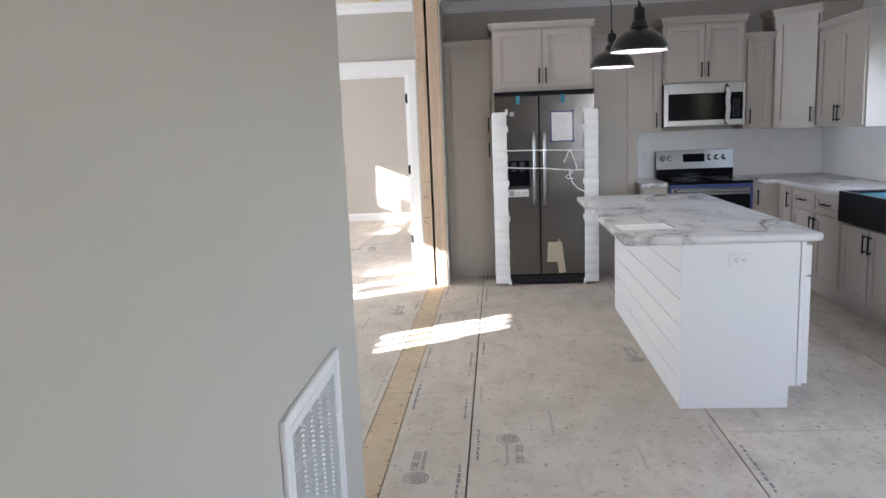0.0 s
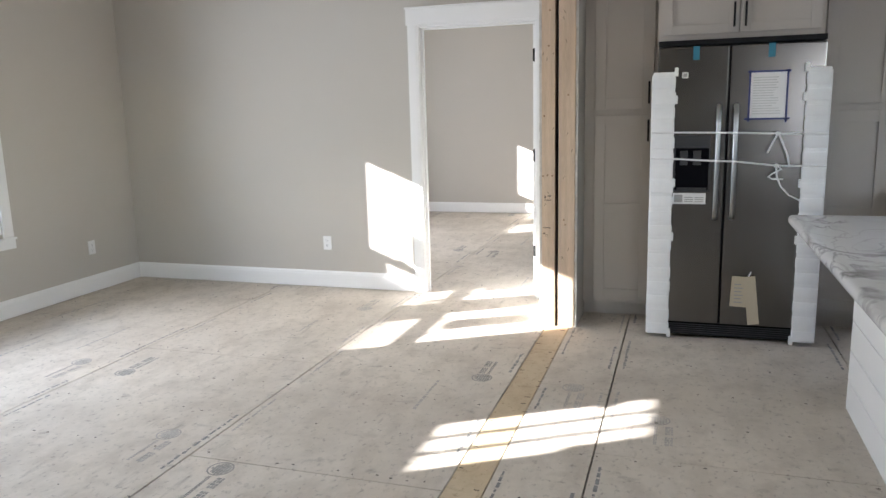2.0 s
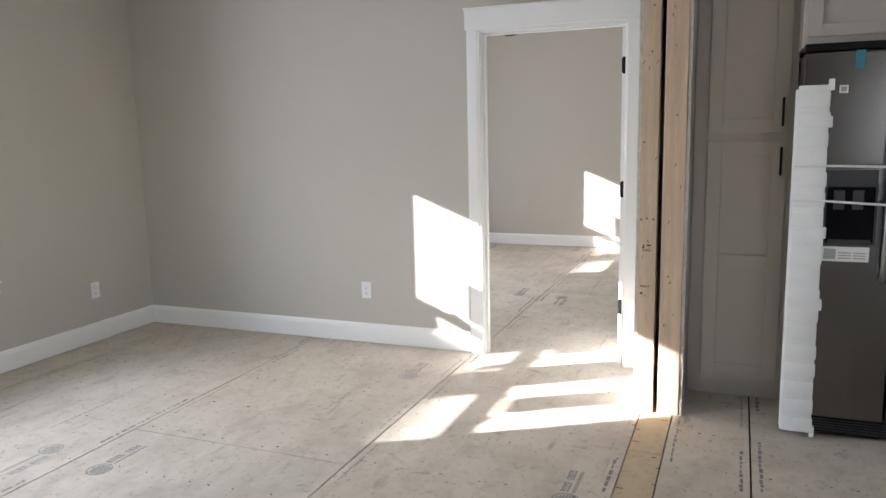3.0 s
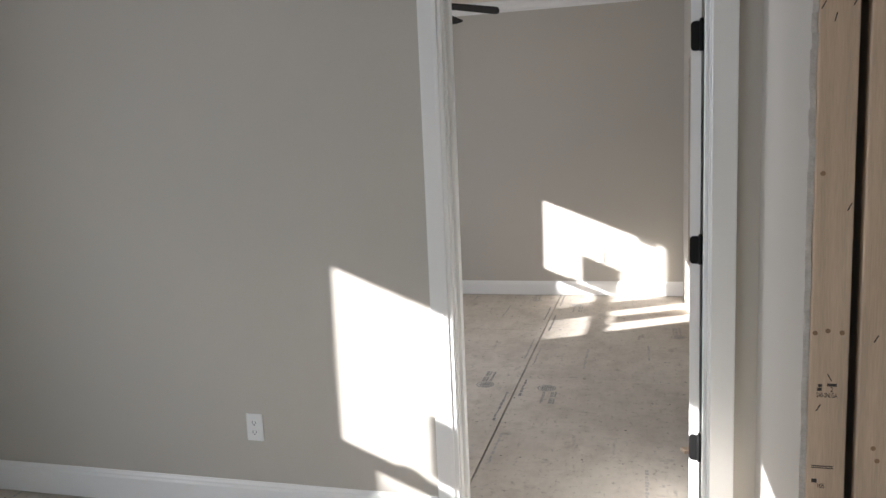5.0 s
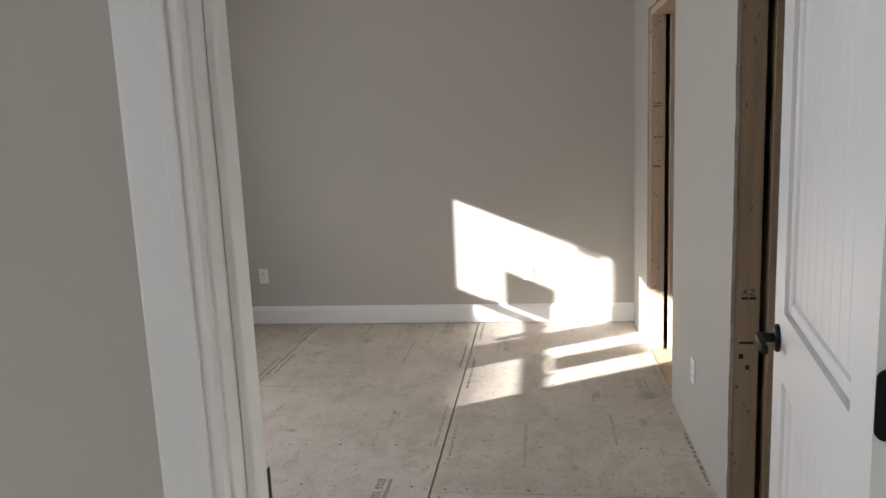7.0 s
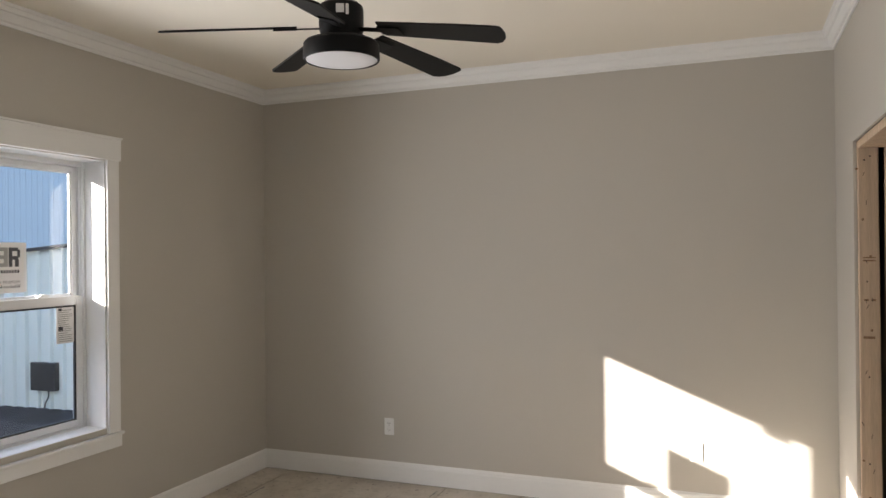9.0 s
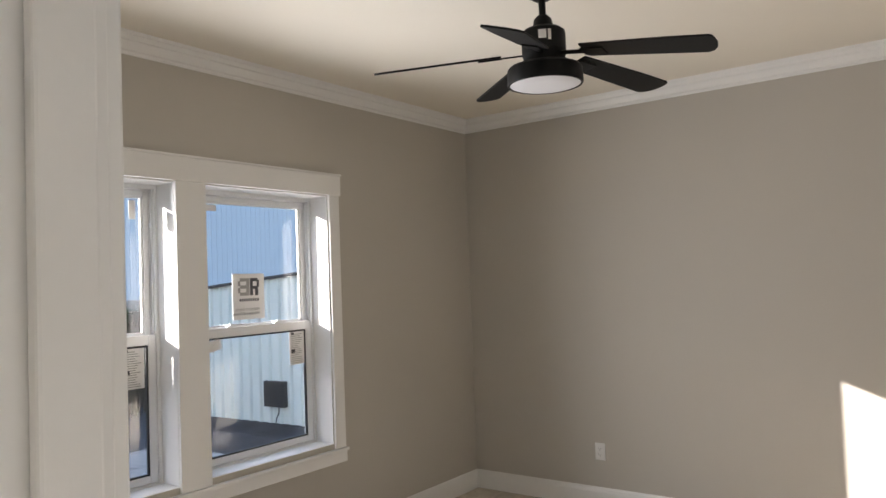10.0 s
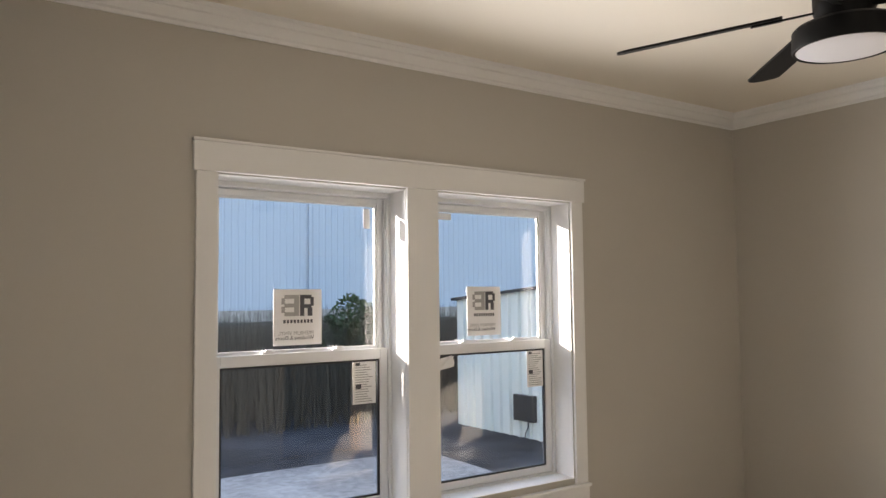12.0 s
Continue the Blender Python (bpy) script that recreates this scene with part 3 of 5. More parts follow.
def pull(x, z, length=0.14, flat=False):
    bm = bmesh.new()
    if flat:
        box(bm, x - length / 2, -0.052, z - 0.006, x + length / 2, -0.042, z + 0.006, bevel=0.002)
        for s in (-0.38, 0.38):
            box(bm, x + s * length - 0.005, -0.043, z - 0.005, x + s * length + 0.005, -0.0195, z + 0.005)
    else:
        box(bm, x - 0.006, -0.052, z - length / 2, x + 0.006, -0.042, z + length / 2, bevel=0.002)
        for s in (-0.38, 0.38):
            box(bm, x - 0.005, -0.043, z + s * length - 0.005, x + 0.005, -0.0195, z + s * length + 0.005)
    return bm


CAB_CROWN = [(0, 0), (0.006, 0), (0.010, 0.012), (0.030, 0.036), (0.036, 0.042), (0.040, 0.056), (0, 0.056)]


def cabinet(name, label, m, w, d, z0, z1, fronts, toe=False, crown=0.0, sides=(True, True)):
    """fronts: (x, z, w, h, where the pull sits: tl, tr, bl, br or c). Local x across, the face at y = 0, depth toward +y."""
    root = thing(name, m @ Vector((w / 2, d / 2, z0)), label, "cabinet")
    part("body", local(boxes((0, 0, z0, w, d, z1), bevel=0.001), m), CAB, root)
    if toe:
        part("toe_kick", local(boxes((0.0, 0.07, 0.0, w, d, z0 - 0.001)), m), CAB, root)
    for fx, fz, fw, fh, where in fronts:
        kind = "drawer_front" if where == "c" else "cabinet_door"
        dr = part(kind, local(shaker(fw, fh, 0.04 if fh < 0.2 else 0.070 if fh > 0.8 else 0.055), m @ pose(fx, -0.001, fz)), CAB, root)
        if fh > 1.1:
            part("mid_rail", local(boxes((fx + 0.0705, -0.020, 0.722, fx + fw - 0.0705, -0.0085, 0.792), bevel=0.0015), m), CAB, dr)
        if where == "c":
            h = pull(fx + fw / 2, fz + fh / 2, flat=True)
        else:
            hx = fx + (0.028 if where[1] == "l" else fw - 0.028)
            hz = fz + (0.10 if where[0] == "b" else fh - 0.10)
            h = pull(hx, hz)
        part("pull_handle", local(h, m), BLACK, dr, "black bar pull")
    if crown:
        bm = extrude_profile(bmesh.new(), CAB_CROWN, (-0.02, -0.004, z1), (1, 0, 0), w + 0.04, (0, -1, 0))
        if sides[0]:
            extrude_profile(bm, CAB_CROWN, (-0.001, -0.03, z1), (0, 1, 0), d + 0.02, (-1, 0, 0))
        if sides[1]:
            extrude_profile(bm, CAB_CROWN, (w + 0.001, -0.03, z1), (0, 1, 0), d + 0.02, (1, 0, 0))
        box(bm, 0, 0, z1, w, d, z1 + 0.02)
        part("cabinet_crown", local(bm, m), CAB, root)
    return root


north = lambda x, front: pose(x, front, 0)
FR, UP = 7.212, 7.492
PF = 7.450
cabinet("pantry_cabinet", "tall greige pantry cabinet with two shaker doors beside the refrigerator", north(0.039, PF), 0.476, YD - PF - 0.002, 0.10, 2.257,
        [(0.068, 1.418, 0.375, 0.815, "br"), (0.068, 0.130, 0.375, 1.246, "tr")], True, 1, (False, True))
cabinet("pantry_cabinet", "tall greige pantry cabinet with two shaker doors beside the refrigerator", north(1.432, PF), 0.450, YD - PF - 0.002, 0.10, 2.257,
        [(0.035, 1.418, 0.385, 0.815, "bl"), (0.035, 0.130, 0.385, 1.246, "tl")], True, 1, (True, False))
cabinet("refrigerator_cabinet", "greige two-door cabinet over the refrigerator", north(0.510, FR - 0.02), 0.91, YD - FR + 0.018, 1.800, 2.375,
        [(0.022, 1.845, 0.430, 0.515, "br"), (0.458, 1.845, 0.430, 0.515, "bl")], False, 1)
cabinet("wall_cabinet", "narrow greige wall cabinet with a shaker door", north(1.866, UP), 0.250, YD - UP - 0.002, 1.385, 2.215, [(0.02, 1.40, 0.20, 0.79, "br")], False, 1, (False, False))
cabinet("microwave_cabinet", "greige two-door wall cabinet over the microwave", north(2.120, UP - 0.03), 0.756, YD - UP + 0.028, 1.832, 2.385,
        [(0.025, 1.85, 0.350, 0.515, "br"), (0.380, 1.85, 0.350, 0.515, "bl")], False, 1)
cabinet("wall_cabinet", "narrow greige wall cabinet with a shaker door", north(2.880, UP), 0.268, YD - UP - 0.002, 1.385, 2.215, [(0.02, 1.40, 0.218, 0.79, "bl")], False, 1, (False, False))
# corner wall cabinet, its face across the corner
corner = thing("corner_cabinet", (3.45, 7.5, 1.375), "tall greige corner wall cabinet with one door", "cabinet")
cx, cy = 3.152, 7.490
dx, dy = 3.440 - cx, 7.170 - cy
cw = math.hypot(dx, dy)
bm = bmesh.new()
foot = [bm.verts.new((x, y, 1.375)) for x, y in ((cx, YD - 0.002), (cx, cy), (3.440, 7.170), (EAST_X - 0.002, 7.170), (EAST_X - 0.002, YD - 0.002))]
f = bm.faces.new(foot)
ext = bmesh.ops.extrude_face_region(bm, geom=[f])
bmesh.ops.translate(bm, vec=(0, 0, 1.035), verts=[v for v in ext["geom"] if isinstance(v, bmesh.types.BMVert)])
bmesh.ops.recalc_face_normals(bm, faces=bm.faces)
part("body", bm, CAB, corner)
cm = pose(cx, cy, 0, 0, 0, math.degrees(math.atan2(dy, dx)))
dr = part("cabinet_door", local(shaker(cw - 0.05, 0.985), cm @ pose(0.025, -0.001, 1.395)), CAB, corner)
part("pull_handle", local(pull(cw - 0.055, 1.50), cm), BLACK, dr, "black bar pull")
bm = extrude_profile(bmesh.new(), CAB_CROWN, (-0.01, -0.004, 2.410), (1, 0, 0), cw + 0.02, (0, -1, 0))
local(bm, cm)
extrude_profile(bm, CAB_CROWN, (cx, cy - 0.01, 2.410), (0, 1, 0), YD - cy, (-1, 0, 0))
extrude_profile(bm, CAB_CROWN, (3.43, 7.17, 2.410), (1, 0, 0), EAST_X - 3.44, (0, -1, 0))
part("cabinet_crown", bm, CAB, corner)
east = lambda y, front: pose(front, y, 0, 0, 0, -90)      # local x runs toward -y
cabinet("wall_cabinet", "greige two-door wall cabinet with black bar pulls", east(7.165, 3.440), 0.87, EAST_X - 3.442, 1.385, 2.235,
        [(0.018, 1.40, 0.414, 0.81, "br"), (0.438, 1.40, 0.414, 0.81, "bl")], False, 1, (False, True))
# base cabinets
cabinet("base_cabinet", "narrow greige base cabinet beside the range", north(1.866, FR), 0.248, YD - FR - 0.002, 0.10, 0.874, [(0.02, 0.13, 0.21, 0.57, "tr"), (0.02, 0.715, 0.21, 0.14, "c")], True)
cabinet("base_cabinet", "greige corner base cabinet with a folding door", north(2.882, FR), 0.876, YD - FR - 0.002, 0.10, 0.874, [(0.02, 0.13, 0.235, 0.725, "tl")], True)
cabinet("base_cabinet", "greige corner base cabinet with a folding door", east(7.208, 3.140), 0.340, EAST_X - 3.144, 0.10, 0.874, [(0.05, 0.13, 0.255, 0.725, "tr")], True)
cabinet("base_cabinet", "greige base cabinet with two drawers over two doors", east(6.865, 3.140), 0.945, EAST_X - 3.144, 0.10, 0.874,
        [(0.02, 0.715, 0.440, 0.14, "c"), (0.485, 0.715, 0.440, 0.14, "c"), (0.02, 0.13, 0.440, 0.565, "tr"), (0.485, 0.13, 0.440, 0.565, "tl")], True)
cabinet("sink_base_cabinet", "greige sink base cabinet with two doors", east(5.918, 3.140), 0.88, EAST_X - 3.144, 0.10, 0.690, [(0.02, 0.13, 0.410, 0.545, "tr"), (0.45, 0.13, 0.410, 0.545, "tl")], True)
cabinet("base_cabinet", "greige base cabinet with a drawer over two doors", east(5.036, 3.140), 0.95, EAST_X - 3.144, 0.10, 0.874,
        [(0.02, 0.715, 0.91, 0.14, "c"), (0.02, 0.13, 0.440, 0.565, "tr"), (0.485, 0.13, 0.440, 0.565, "tl")], True)


def marble(name):
    m = material(name, (0.74, 0.735, 0.73), 0.24, var=0.03, scale=3, fine=80, bump=0.0)
    n, l = m.node_tree.nodes, m.node_tree.links
    tc = n["Texture Coordinate"]
    base = n["Principled BSDF"].inputs["Base Color"].links[0].from_socket
    for scale, width, strength, stretch in ((1.5, 0.042, 0.95, (1.6, 0.8, 1)), (4.0, 0.030, 0.65, (1.3, 0.8, 1)), (0.9, 0.12, 0.30, (1.2, 0.7, 1))):
        mp, ns, sub, ab, rg, mx = (n.new(k) for k in ("ShaderNodeMapping", "ShaderNodeTexNoise", "ShaderNodeMath", "ShaderNodeMath", "ShaderNodeMapRange", "ShaderNodeMix"))
        mp.inputs["Scale"].default_value, mp.inputs["Rotation"].default_value = stretch, (0.3, 0.2, 0.7)
        l.new(tc.outputs["Object"], mp.inputs["Vector"])
        ns.inputs["Scale"].default_value, ns.inputs["Detail"].default_value, ns.inputs["Distortion"].default_value = scale, 5, 1.2
        l.new(mp.outputs[0], ns.inputs["Vector"])
        sub.operation, sub.inputs[1].default_value = "SUBTRACT", 0.5
        ab.operation = "ABSOLUTE"
        l.new(ns.outputs["Fac"], sub.inputs[0])
        l.new(sub.outputs[0], ab.inputs[0])
        rg.inputs["From Max"].default_value, rg.inputs["To Min"].default_value, rg.inputs["To Max"].default_value = width, strength, 0.0
        l.new(ab.outputs[0], rg.inputs["Value"])
        gate = n.new("ShaderNodeTexNoise")
        gate.inputs["Scale"].default_value = scale * 0.9
        l.new(mp.outputs[0], gate.inputs["Vector"])
        gr, gm = n.new("ShaderNodeMapRange"), n.new("ShaderNodeMath")
        gr.inputs["From Min"].default_value, gr.inputs["From Max"].default_value = 0.42, 0.62
        gm.operation = "MULTIPLY"
        l.new(gate.outputs["Fac"], gr.inputs["Value"])
        l.new(gr.outputs[0], gm.inputs[0])
        l.new(rg.outputs[0], gm.inputs[1])
        mx.data_type = "RGBA"
        mx.inputs["B"].default_value = (0.19, 0.18, 0.175, 1)
        l.new(gm.outputs[0], mx.inputs["Factor"])
        l.new(base, mx.inputs["A"])
        base = mx.outputs["Result"]
    l.new(base, n["Principled BSDF"].inputs["Base Color"])
    return m


MARBLE = marble("veined_white_laminate")
solid("countertop", boxes((1.862, FR - 0.03, 0.876, 2.116, YD - 0.002, 0.915), bevel=0.012), MARBLE, "short white veined laminate countertop beside the range", "countertop")
solid("countertop", boxes((2.882, FR - 0.03, 0.876, EAST_X - 0.002, YD - 0.002, 0.915), bevel=0.012), MARBLE, "white veined laminate corner countertop", "countertop")
solid("countertop", boxes((3.110, 5.905, 0.876, EAST_X - 0.002, FR - 0.0305, 0.915), (3.62, 5.05, 0.876, EAST_X - 0.002, 5.904, 0.915), (3.110, 4.07, 0.876, EAST_X - 0.002, 5.049, 0.915), bevel=0.01), MARBLE, "white veined laminate countertop with a sink cut-out", "countertop")
solid("backsplash_panel", boxes((1.862, YD - 0.006, 0.917, EAST_X - 0.012, YD, 1.384), bevel=0.001), TRIM, "plain white backsplash panel behind the range", "backsplash", kind="structure")
splash = solid("backsplash_boards", boxes((EAST_X - 0.002, 3.0, 0.917, EAST_X, YD, 1.384)), TRIM, "white shiplap backsplash boards on the side wall", "backsplash", kind="structure")
for k in range(3):
    part("board", boxes((EAST_X - 0.012, 3.0, 0.918 + 0.157 * k, EAST_X - 0.002, YD - 0.007, 0.918 + 0.157 * (k + 1) - 0.004), bevel=0.002), TRIM, splash)
sink = thing("apron_sink", (3.35, 5.48, 0.70), "black apron-front sink with protective blue film inside", "sink")
part("basin", boxes((3.085, 5.055, 0.695, 3.12, 5.90, 0.925), (3.12, 5.055, 0.70, 3.615, 5.09, 0.925), (3.12, 5.865, 0.70, 3.615, 5.90, 0.925), (3.58, 5.09, 0.70, 3.615, 5.865, 0.925), (3.12, 5.09, 0.70, 3.58, 5.865, 0.72), bevel=0.006), material("black_sink_finish", (0.03, 0.03, 0.033), 0.3, 0.6, var=0.1, bump=0.01), sink)
part("film", boxes((3.13, 5.10, 0.90, 3.57, 5.855, 0.904)), BLUETAPE, sink, "blue protective film")

# ---- refrigerator ----
fridge = thing("refrigerator", (0.965, 7.4, 0), "stainless side-by-side refrigerator with foam corners and straps still on", "refrigerator")
FX0, FX1, FS, FY = 0.518, 1.418, 0.916, 7.045
part("body", boxes((FX0 + 0.005, 7.125, 0.03, FX1 - 0.005, 7.80, 1.772), bevel=0.004), DARKPL, fridge)
part("top_trim", boxes((FX0 - 0.002, FY + 0.03, 1.774, FX1 + 0.002, 7.2, 1.806), bevel=0.002), BLACK, fridge)
dl = part("freezer_door", boxes((FX0, FY, 0.105, FS - 0.004, 7.120, 1.765), bevel=0.008), STEEL, fridge)
dr = part("fridge_door", boxes((FS + 0.004, FY, 0.105, FX1, 7.120, 1.765), bevel=0.008), STEEL, fridge)
for x, d in ((0.866, dl), (0.960, dr)):
    pts = [(x, FY - 0.008, 1.425), (x, FY - 0.038, 1.40), (x, FY - 0.048, 1.33), (x, FY - 0.053, 1.10), (x, FY - 0.048, 0.86), (x, FY - 0.038, 0.79), (x, FY - 0.008, 0.765)]
    part("door_handle", sweep(bmesh.new(), pts, 0.0145, 12), STEEL_L, d, "curved steel handle", smooth=True)
kick = part("kick_grille", boxes((FX0 + 0.02, FY + 0.03, 0.02, FX1 - 0.02, FY + 0.05, 0.10)), BLACK, fridge)
for k in range(5):
    part("slat", boxes((FX0 + 0.03, FY + 0.02, 0.03 + 0.013 * k, FX1 - 0.03, FY + 0.032, 0.036 + 0.013 * k)), DARKPL, kick)
disp = part("dispenser", boxes((0.625, FY - 0.004, 1.19, 0.828, FY + 0.0, 1.255), bevel=0.001), DARKPL, dl, "water and ice dispenser")
part("recess", boxes((0.630, FY - 0.003, 0.925, 0.826, FY - 0.0005, 1.188)), BLACKGLASS, dl)
part("dispenser_frame", local(frame_ring(0.622, 0.920, 0.832, 1.190, 0.010, -0.006, 0, 0.002), pose(0, FY, 0)), DARKPL, dl)
for x in (0.680, 0.755):
    part("paddle", boxes((x - 0.022, FY - 0.010, 1.08, x + 0.022, FY - 0.003, 1.165), bevel=0.004), DARKPL, dl)
part("drip_tray", boxes((0.645, FY - 0.014, 0.930, 0.812, FY - 0.003, 0.945), bevel=0.002), DARKPL, dl)
lb = part("energy_strip", boxes((0.622, FY - 0.0015, 0.845, 0.812, FY, 0.912)), PAPER, dl, "white printed strip label")
part("print", boxes((0.632, FY - 0.0025, 0.855, 0.680, FY - 0.0015, 0.902), *[(0.690 + 0.06 * (k % 2), FY - 0.0025, 0.858 + 0.012 * (k // 2), 0.740 + 0.06 * (k % 2), FY - 0.0015, 0.863 + 0.012 * (k // 2)) for k in range(6)]), GREYINK, lb)
qr = part("small_label", boxes((0.655, FY - 0.0012, 1.588, 0.690, FY, 1.622)), PAPER, dl)
part("print", boxes((0.662, FY - 0.002, 1.595, 0.683, FY - 0.0012, 1.615)), GREYINK, qr)
for x, d in ((0.730, dl), (1.135, dr)):
    part("tape_tab", boxes((x - 0.018, FY - 0.0015, 1.690, x + 0.018, FY, 1.768)), BLUETAPE, d, "teal tape tab")
sheet = tagged(new("notice_sheet", mesh("notice_sheet", boxes((1.030, FY - 0.0015, 1.345, 1.222, FY - 0.0003, 1.610)), PAPER)), "white printed notice taped to the refrigerator door with blue tape", "notice")
bm = bmesh.new()
for k in range(15):
    box(bm, 1.045, FY - 0.0022, 1.575 - 0.0145 * k, 1.045 + 0.10 + 0.055 * random.random(), FY - 0.0015, 1.580 - 0.0145 * k)
part("print", bm, FAINTINK, sheet)
for c in ((1.015, 1.606, 1.240, 1.616), (1.005, 1.340, 1.245, 1.350), (1.022, 1.330, 1.032, 1.620), (1.220, 1.325, 1.230, 1.620)):
    part("tape", boxes((c[0], FY - 0.0035, c[1], c[2], FY - 0.0022, c[3])), NAVYTAPE, sheet, "navy blue tape")
tag = thing("door_tag", (1.03, FY, 0.42), "folded manila tag taped to the refrigerator door", "tag")
part("leaf", local(boxes((-0.055, -0.006, -0.30, 0.065, -0.004, 0.0)), pose(1.035, FY - 0.004, 0.412, 3, 2, 0)), MANILA, tag)
part("leaf", local(boxes((-0.03, -0.012, -0.29, 0.035, -0.010, 0.01)), pose(1.075, FY - 0.004, 0.405, 2, -7, 0)), MANILA, tag)
part("string", sweep(bmesh.new(), [(1.07, FY - 0.008, 0.405), (1.085, FY - 0.006, 0.44)], 0.004, 6), PAPER, tag)
part("print", boxes(*[(0.995, FY - 0.0135, 0.36 - 0.022 * k, 1.035 + 0.01 * (k % 2), FY - 0.0125, 0.366 - 0.022 * k) for k in range(6)]), GREYINK, tag)


def foam_corner(x0, x1, lip):
    root = thing("foam_corner_post", ((x0 + x1) / 2, FY, 0), "white packing foam post strapped to the refrigerator edge", "packing foam", "foam corners of the refrigerator")
    bm = bmesh.new()
    z = 0.035
    while z < 1.60:
        h = 0.088
        w = 0.0025 * math.sin(z * 23.0)
        box(bm, x0 + w * 0.3, FY - 0.038, z, x1 + w, FY - 0.004, z + 0.066, bevel=0.006)
        z += h
    box(bm, x0 + 0.003, FY - 0.034, 0.030, x1 - 0.003, FY - 0.003, 1.625, bevel=0.006)
    part("post", bm, FOAM, root, smooth=True)
    for z in (0.012, 0.62, 0.95, 1.44, 1.600):
        xx = (x1 - 0.010, x1 + 0.012) if lip > 0 else (x0 - 0.012, x0 + 0.010)
        part("lip", boxes((xx[0], FY - 0.036, z, xx[1], FY - 0.004, z + 0.05), bevel=0.004), FOAM, root)
    part("flank", boxes(((x0 - 0.004 if lip > 0 else x1 - 0.03), FY - 0.03, 0.03, (x0 + 0.03 if lip > 0 else x1 + 0.004), FY + 0.05, 1.61), bevel=0.006), FOAM, root)


foam_corner(0.490, 0.622, 1)
foam_corner(1.322, 1.446, -1)
for z0, z1, z2 in ((1.275, 1.272, 1.262), (1.120, 1.108, 1.080)):
    st = thing("packing_strap", (0.97, FY, z1), "thin white packing strap tied round the refrigerator", "strap", "straps of the refrigerator")
    part("band", sweep(bmesh.new(), [(0.49, FY - 0.043, z0), (0.62, FY - 0.044, z0), (0.866, FY - 0.070, z1), (0.96, FY - 0.070, z1 - 0.002), (1.18, FY - 0.045, z2), (1.335, FY - 0.044, z2 - 0.003), (1.446, FY - 0.043, z2 - 0.004)], 0.0052, 6), PAPER, st, smooth=True)
    part("knot", lathe(bmesh.new(), [(0, -0.012), (0.010, -0.010), (0.014, 0), (0.010, 0.010), (0, 0.012)], (1.185, FY - 0.048, z2), 10), PAPER, st, smooth=True)
    part("loose_end", sweep(bmesh.new(), [(1.185, FY - 0.05, z2), (1.165, FY - 0.05, z2 - 0.04), (1.15, FY - 0.045, z2 - 0.075), (1.135, FY - 0.04, z2 - 0.11)] if z2 > 1.2 else
                            [(1.185, FY - 0.05, z2), (1.215, FY - 0.05, z2 - 0.02), (1.17, FY - 0.048, z2 - 0.045), (1.145, FY - 0.046, z2 - 0.065), (1.17, FY - 0.044, z2 - 0.078), (1.225, FY - 0.04, z2 - 0.078)], 0.005, 6), PAPER, st, smooth=True)
    part("loose_end", sweep(bmesh.new(), [(1.19, FY - 0.05, z2), (1.21, FY - 0.05, z2 - 0.05), (1.24, FY - 0.045, z2 - 0.12), (1.255, FY - 0.04, z2 - 0.19)] if z2 > 1.2 else
                            [(1.185, FY - 0.05, z2), (1.19, FY - 0.05, z2 - 0.06), (1.215, FY - 0.046, z2 - 0.12), (1.26, FY - 0.042, z2 - 0.17), (1.32, FY - 0.042, z2 - 0.2)], 0.005, 6), PAPER, st, smooth=True)

# ---- microwave and range ----
mw = thing("microwave", (2.497, 7.6, 1.43), "stainless over-the-range microwave with a black glass window", "microwave")
MY = 7.425
part("body", boxes((2.122, MY + 0.03, 1.428, 2.872, YD - 0.007, 1.829), bevel=0.004), DARKPL, mw)
part("face", boxes((2.120, MY, 1.428, 2.165, MY + 0.03, 1.828), (2.850, MY, 1.428, 2.874, MY + 0.03, 1.828), (2.165, MY, 1.731, 2.850, MY + 0.03, 1.828), (2.165, MY, 1.428, 2.850, MY + 0.03, 1.484), bevel=0.003), STEEL_H, mw)
pane = part("window", boxes((2.165, MY + 0.004, 1.484, 2.700, MY + 0.03, 1.731)), BLACKGLASS, mw)
part("mesh_screen", boxes((2.200, MY + 0.0032, 1.520, 2.640, MY + 0.004, 1.695)), BLACKGLASS, pane)
panel = part("control_panel", boxes((2.702, MY + 0.004, 1.484, 2.850, MY + 0.03, 1.731)), BLACKGLASS, mw)
part("buttons", boxes(*[(2.765 + 0.024 * (k % 3), MY + 0.0025, 1.51 + 0.025 * (k // 3), 2.773 + 0.024 * (k % 3), MY + 0.004, 1.517 + 0.025 * (k // 3)) for k in range(21)]), GREYINK, panel)
part("door_handle", sweep(bmesh.new(), [(2.700, MY + 0.0, 1.800), (2.702, MY - 0.03, 1.770), (2.703, MY - 0.042, 1.62), (2.702, MY - 0.03, 1.470), (2.700, MY, 1.445)], 0.014, 10), STEEL, mw, "steel bar handle", smooth=True)
part("wrapping", sweep(bmesh.new(), [(2.700, MY - 0.035, 1.775), (2.705, MY - 0.046, 1.72), (2.698, MY - 0.046, 1.66), (2.707, MY - 0.046, 1.58), (2.700, MY - 0.044, 1.50), (2.706, MY - 0.036, 1.455)], 0.022, 8), material("clear_film", (0.62, 0.62, 0.62), 0.25, var=0.3, scale=40, fine=200, bump=0.5), mw, "crumpled plastic film on the handle", smooth=True)
rg = thing("range", (2.497, 7.5, 0), "stainless electric range with a black glass top", "range")
part("body", boxes((2.120, 7.20, 0.09, 2.876, 7.81, 0.895), bevel=0.003), DARKPL, rg)
